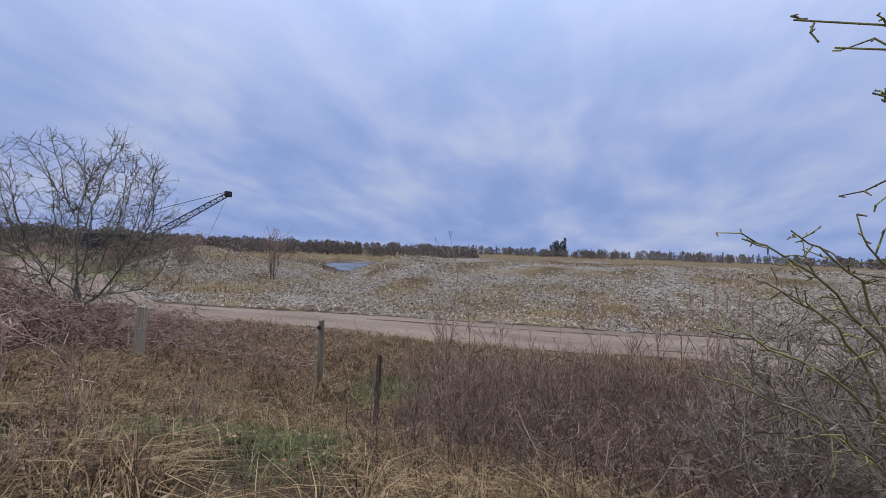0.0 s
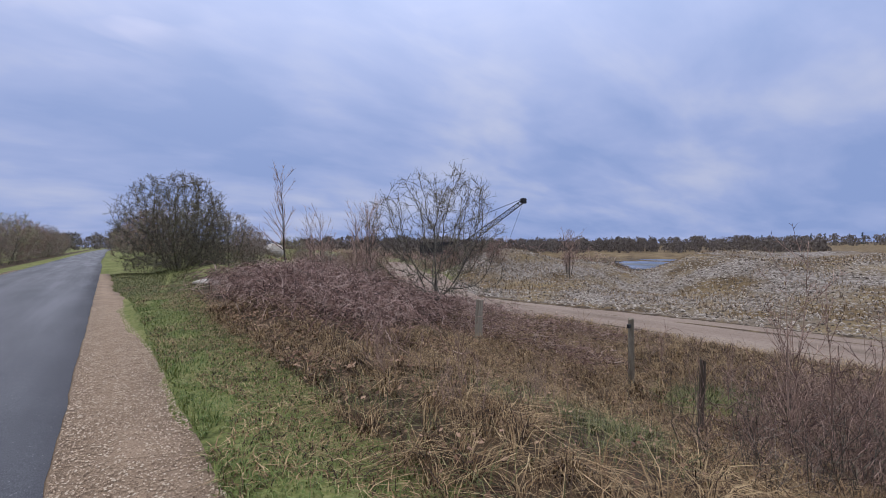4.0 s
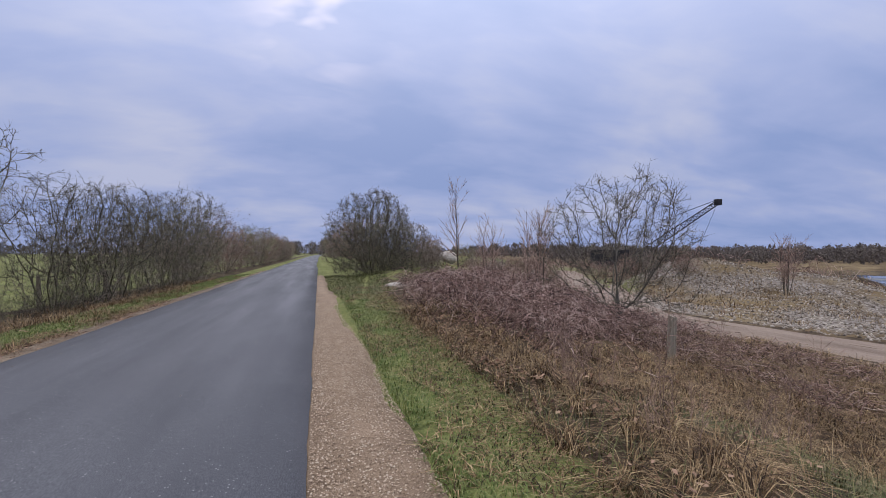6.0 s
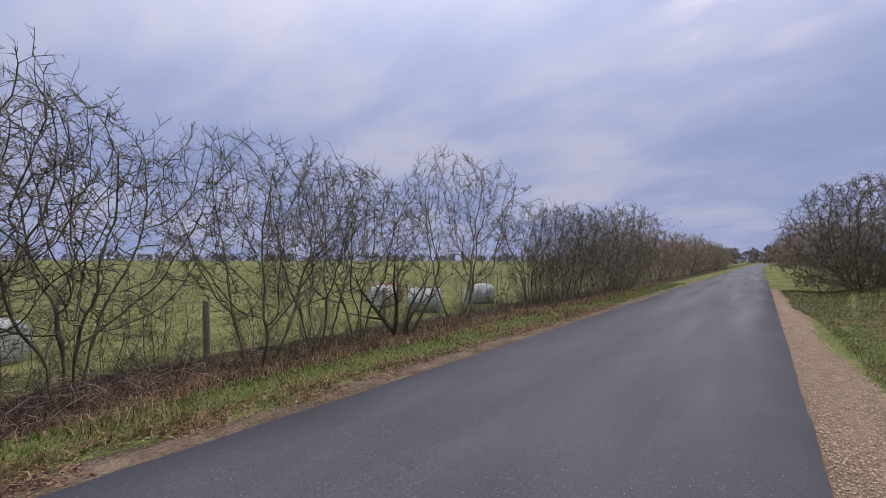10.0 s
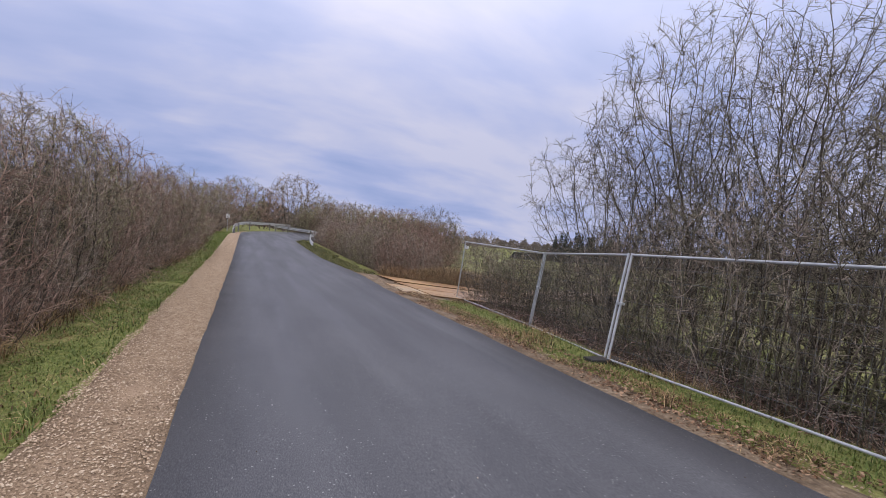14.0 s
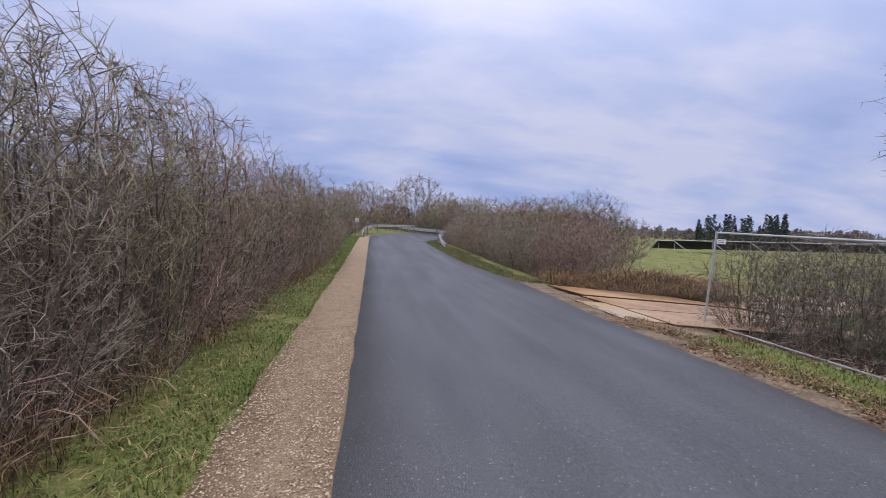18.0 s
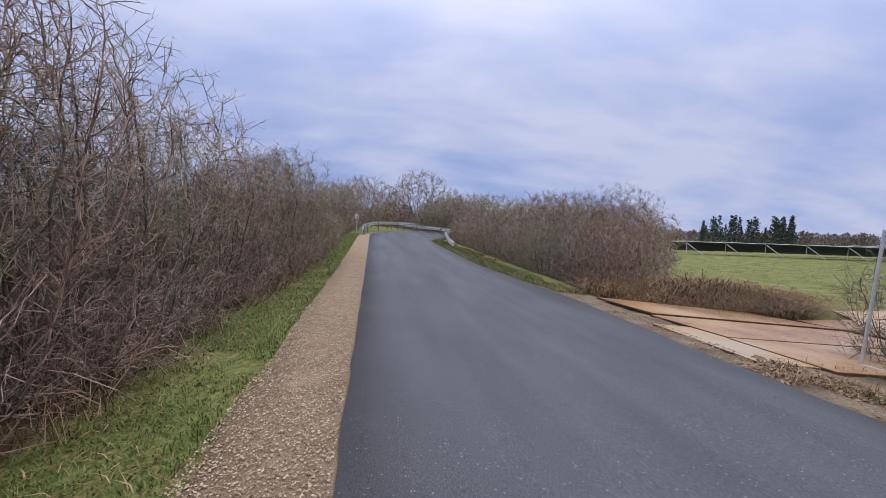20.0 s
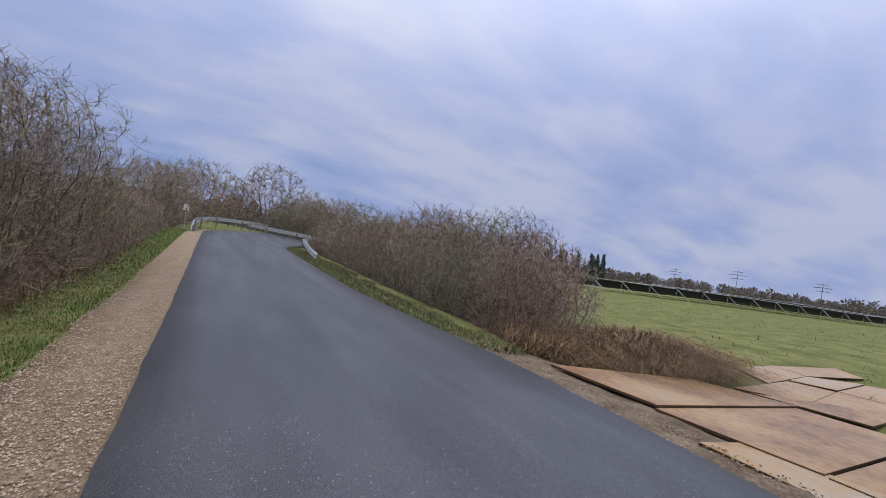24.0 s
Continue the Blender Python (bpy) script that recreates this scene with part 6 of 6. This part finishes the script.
def lattice(points_a, points_b, size_a, size_b, bays, chord, brace, name, mat, parent):
    """A four-chord lattice boom between two points."""
    a, b = Vector(points_a), Vector(points_b)
    along = (b - a).normalized()
    side = along.cross(Vector((0, 0, 1))).normalized()
    up = side.cross(along)
    p0, p1, r = [], [], []
    corners = []
    for k in range(bays + 1):
        f = k / bays
        s = size_a + (size_b - size_a) * f
        c = a.lerp(b, f)
        corners.append([c + side * i * s / 2 + up * j * s / 2 for i, j in ((-1, -1), (1, -1), (1, 1), (-1, 1))])
    for m, n in zip(corners, corners[1:]):
        for i in range(4):
            p0 += [m[i], m[i], m[i]]
            p1 += [n[i], n[(i + 1) % 4], m[(i + 1) % 4]]
            r += [chord, brace, brace]
    ob = new(name, tube_mesh(name, [(p0, p1, r, r, 4)], mat, False))
    ob.parent = parent
    return ob


def dragline():
    """The old cable excavator: its lattice boom stands up behind the heaps."""
    ob = thing("cable_excavator", "dark cable excavator with a raised lattice boom in the pit", "excavator")
    tip, heel = Vector((69.4, 60.5, 10.5)), Vector((58.0, 70.5, -0.6))
    lattice(heel, tip, 1.3, 0.7, 16, 0.085, 0.05, "boom", M_STEEL_DARK, ob)
    head = part("boom_head", box_bm(-0.55, -0.45, -0.55, 0.55, 0.45, 0.55, 0.15), M_STEEL_DARK, ob)
    head.location = tip
    part("boom_stay", rod_bm([Vector((55.5, 73.5, 3.6)), tip + Vector((0, 0, 0.5))], 0.05, 5), M_STEEL_DARK, ob)
    part("hoist_rope", rod_bm([tip, Vector((66.0, 62.0, 1.2))], 0.035, 4), M_STEEL_DARK, ob)
    g = float(land_z(55, 72))
    part("cab", box_bm(52.6, 69.6, g + 0.9, 57.8, 74.6, g + 3.8, 0.1), M_STEEL_DARK, ob, "dark machine house")
    for dy in (0.0, 3.6):
        part("crawler_track", box_bm(52.2, 69.8 + dy, g - 0.1, 58.0, 71.0 + dy, g + 0.9, 0.3), M_STEEL_DARK, ob)


def pond():
    rows = [[(x, 30.0 + 0.15 * (x - 66) - 8 + 3 * bump_field(x, 0, 61, 8), -2.42), (x, 52.0 + 0.3 * (x - 66) + 4 * bump_field(x, 5, 62, 9), -2.42)] for x in np.arange(62, 112, 2.0)]
    tagged(new("pond_water", strip("pond_water", rows, M_WATER, 0.3)), kind="structure")


def solar_rows():
    """Long tables of dark panels on slanting struts."""
    a, b = Vector((-50.0, -71.0, 0)), Vector((-150.0, -42.0, 0))
    along = (b - a).normalized()
    face = Vector((-along.y, along.x, 0))
    if face.y < 0:
        face = -face
    for row in range(2):
        base = a - face * (7.0 * row)
        for k in range(18):
            p = base + along * (k * 5.9)
            g0 = float(land_z(p.x, p.y)) - 0.1
            table = thing("solar_table", "table of dark solar panels on slanting steel struts", "solar panel", "solar panels in the field")
            q = p + along * 5.8
            bm = bmesh.new()
            lowp, highp = face * -1.5, face * 1.5
            ring = [bm.verts.new(v + Vector((0, 0, h))) for v, h in ((p + lowp, g0 + 0.7), (q + lowp, g0 + 0.7), (q + highp, g0 + 2.2), (p + highp, g0 + 2.2))]
            bm.faces.new(ring)
            bmesh.ops.solidify(bm, geom=bm.faces[:], thickness=0.06)
            part("panel_sheet", bm, M_PANEL, table)
            part("top_edge", rod_bm([p + highp + Vector((0, 0, g0 + 2.2)), q + highp + Vector((0, 0, g0 + 2.2))], 0.05, 4), M_ZINC, table)
            if row == 0:
                part("strut", rod_bm([p + highp * 0.9 + Vector((0, 0, g0 + 2.1)), p + along * 2.6 + highp * 1.2 + Vector((0, 0, g0 + 0.1))], 0.075, 5), M_ZINC, table)
            part("leg", rod_bm([p + along * 0.4 + highp * 0.6 + Vector((0, 0, g0 - 0.3)), p + along * 0.4 + highp * 0.6 + Vector((0, 0, g0 + 1.75))], 0.05, 5), M_ZINC, table)


def pylon(x, y, height, label):
    ob = thing("pylon", label, "pylon", "power pylons on the horizon")
    g = float(land_z(x, y))
    # lighter wire grey instead of dark steel: distance haze given as colour
    lattice((x, y, g - 1), (x, y, g + height), height * 0.19, height * 0.035, 12, 0.26, 0.15, "mast", M_WIRE, ob)
    side = Vector((y, -x, 0)).normalized()
    for f, w in ((0.68, 0.22), (0.82, 0.28), (0.94, 0.17)):
        c = Vector((x, y, g + height * f))
        part("cross_arm", rod_bm([c - side * w * height, c + Vector((0, 0, height * 0.02)), c + side * w * height], 0.3, 4), M_WIRE, ob)


def road_sign():
    x, y = 1.15, -46.6
    g = float(land_z(x, y))
    ob = thing("road_sign", "small white road sign on a thin post at the bend", "road sign")
    part("pole", rod_bm([Vector((x, y, g - 0.2)), Vector((x + 0.06, y, 2.35))], 0.03, 8), M_ZINC, ob)
    part("board", box_bm(x - 0.12, y + 0.03, 1.80, x + 0.20, y + 0.05, 2.2, 0.008), M_WHITE, ob, "white board with a few dark marks")
    part("mark", box_bm(x - 0.03, y + 0.052, 1.90, x + 0.10, y + 0.056, 1.95, 0.0), M_INK, ob)


def flower_stalks():
    """Dead seed stalks that stand up from the gravel."""
    first = thing("dead_flower_stalk", "dead dark flower stalk with a thick seed head on the gravel", "weeds", "dead flower stalks on the gravel")
    rnd = random.Random(3)
    pts = [Vector((0.02 * math.sin(k), 0.015 * k, 0.14 * k - 0.05)) for k in range(7)]
    ob = new("stalk", tube_mesh("stalk", [(pts[:-1], pts[1:], [0.016] * 6, [0.013] * 6, 5)], M_BRAMBLE))
    ob.parent = first
    bm = bmesh.new()
    bmesh.ops.create_cone(bm, segments=7, radius1=0.045, radius2=0.015, depth=0.5, cap_ends=True)
    bmesh.ops.subdivide_edges(bm, edges=bm.edges[:], cuts=3)
    for v in bm.verts:
        v.co *= 1 + 0.18 * rnd.uniform(-1, 1) * (abs(v.co.z) < 0.24)
    head = part("seed_head", bm, M_TWIG_RED, first)
    head.location = (0.0, 0.09, 0.92)
    for x, y, size in ((19.9, -5.3, 1.15), (19.8, -5.9, 1.3), (19.7, -6.2, 1.0), (19.6, -6.7, 1.2), (19.5, -7.1, 0.9), (20.4, -5.6, 0.9), (21.2, -3.1, 0.7), (20.6, -8.4, 0.8)):
        plant(first, x, y, size, lean=rnd.uniform(-7, 7))


flower_stalks()
fence_panels()
mud_patch()
steel_plates()
guard_rail(smooth_line(((0.55, -42.4, 0.75), (0.5, -43.6, 1.15), (0.35, -48.0, 1.30), (-0.5, -54.0, 1.52), (-2.6, -60.0, 1.62), (-6.0, -64.0, 1.66)), 5), "long galvanised guard rail sweeping round the outside of the bend")
guard_rail(smooth_line(((-3.6, -59.0, 1.48), (-4.6, -55.5, 1.38), (-6.6, -52.2, 1.22), (-9.2, -49.9, 1.05), (-12.5, -49.0, 0.95)), 5), "galvanised guard rail between the road and the side road")
guard_rail(smooth_line(((-4.70, -32.0, 0.42), (-4.85, -34.5, 0.60), (-5.30, -38.0, 0.80), (-5.70, -41.0, 0.90), (-6.4, -42.8, 0.95)), 4), "short guard rail end dipping into the grass")
road_sign()
G_P = "old fence posts on the bank"
wooden_post(7.25, 7.8, 0.15, 0.09, (0, 2), "thick weathered grey fence post on the bank", G_P)
wooden_post(7.85, 4.34, 0.13, 0.055, (3, -6), "slim weathered fence post with a black insulator", G_P, True)
wooden_post(6.42, 2.66, -0.02, 0.036, (4, -5), "short rotten dark fence post on the bank", G_P, mat=M_ROT)
wooden_post(8.6, -3.0, -0.3, 0.04, (0, 4), "weathered fence post among the thorny twigs", G_P, mat=M_ROT)
for y in (4.2, 9.0, 13.5, 18.0, 22.5):
    wooden_post(-8.9, y, 0.75, 0.06, (random.uniform(-3, 3), random.uniform(-3, 3)), "grey wooden pasture fence post behind the hawthorns", "pasture fence posts")
L_BALE = "pale plastic-wrapped round bale lying in the pasture"
for x, y, turn in ((-10.2, -2.6, 20), (-10.4, -0.9, 75), (-10.6, 0.6, 150), (-10.2, 12.4, 25), (-10.3, 16.3, 60), (-12.8, 12.9, 100), (-12.2, 1.6, 40), (-12.4, -3.4, 90)):
    bale(x, y, 0.47, 1.15, turn, M_WRAP, L_BALE)
bale(-14.2, 14.6, 0.5, 1.3, 30, M_HAY, "weathered brown bale with a pale top in the pasture")
boulder()
dragline()
pond()
solar_rows()
pylon(-600, -312, 34, "lattice power pylon far across the fields")
pylon(-560, -210, 27, "wide lattice power pylon far across the fields")
pylon(-520, -345, 25, "wide lattice power pylon far across the fields")
x, y = scatter(2600, -9.6, -8.6, 47, 53)
z = rng.uniform(1.6, 5.6, len(x))
flakes("oak_leaves", np.stack([x - 0.6 + rng.normal(0, 1.0, len(x)), y - 4 + rng.normal(0, 1.6, len(x)), z], 1), 0.07, M_IVY, "withered russet leaves still hanging on an oak", "leaves")
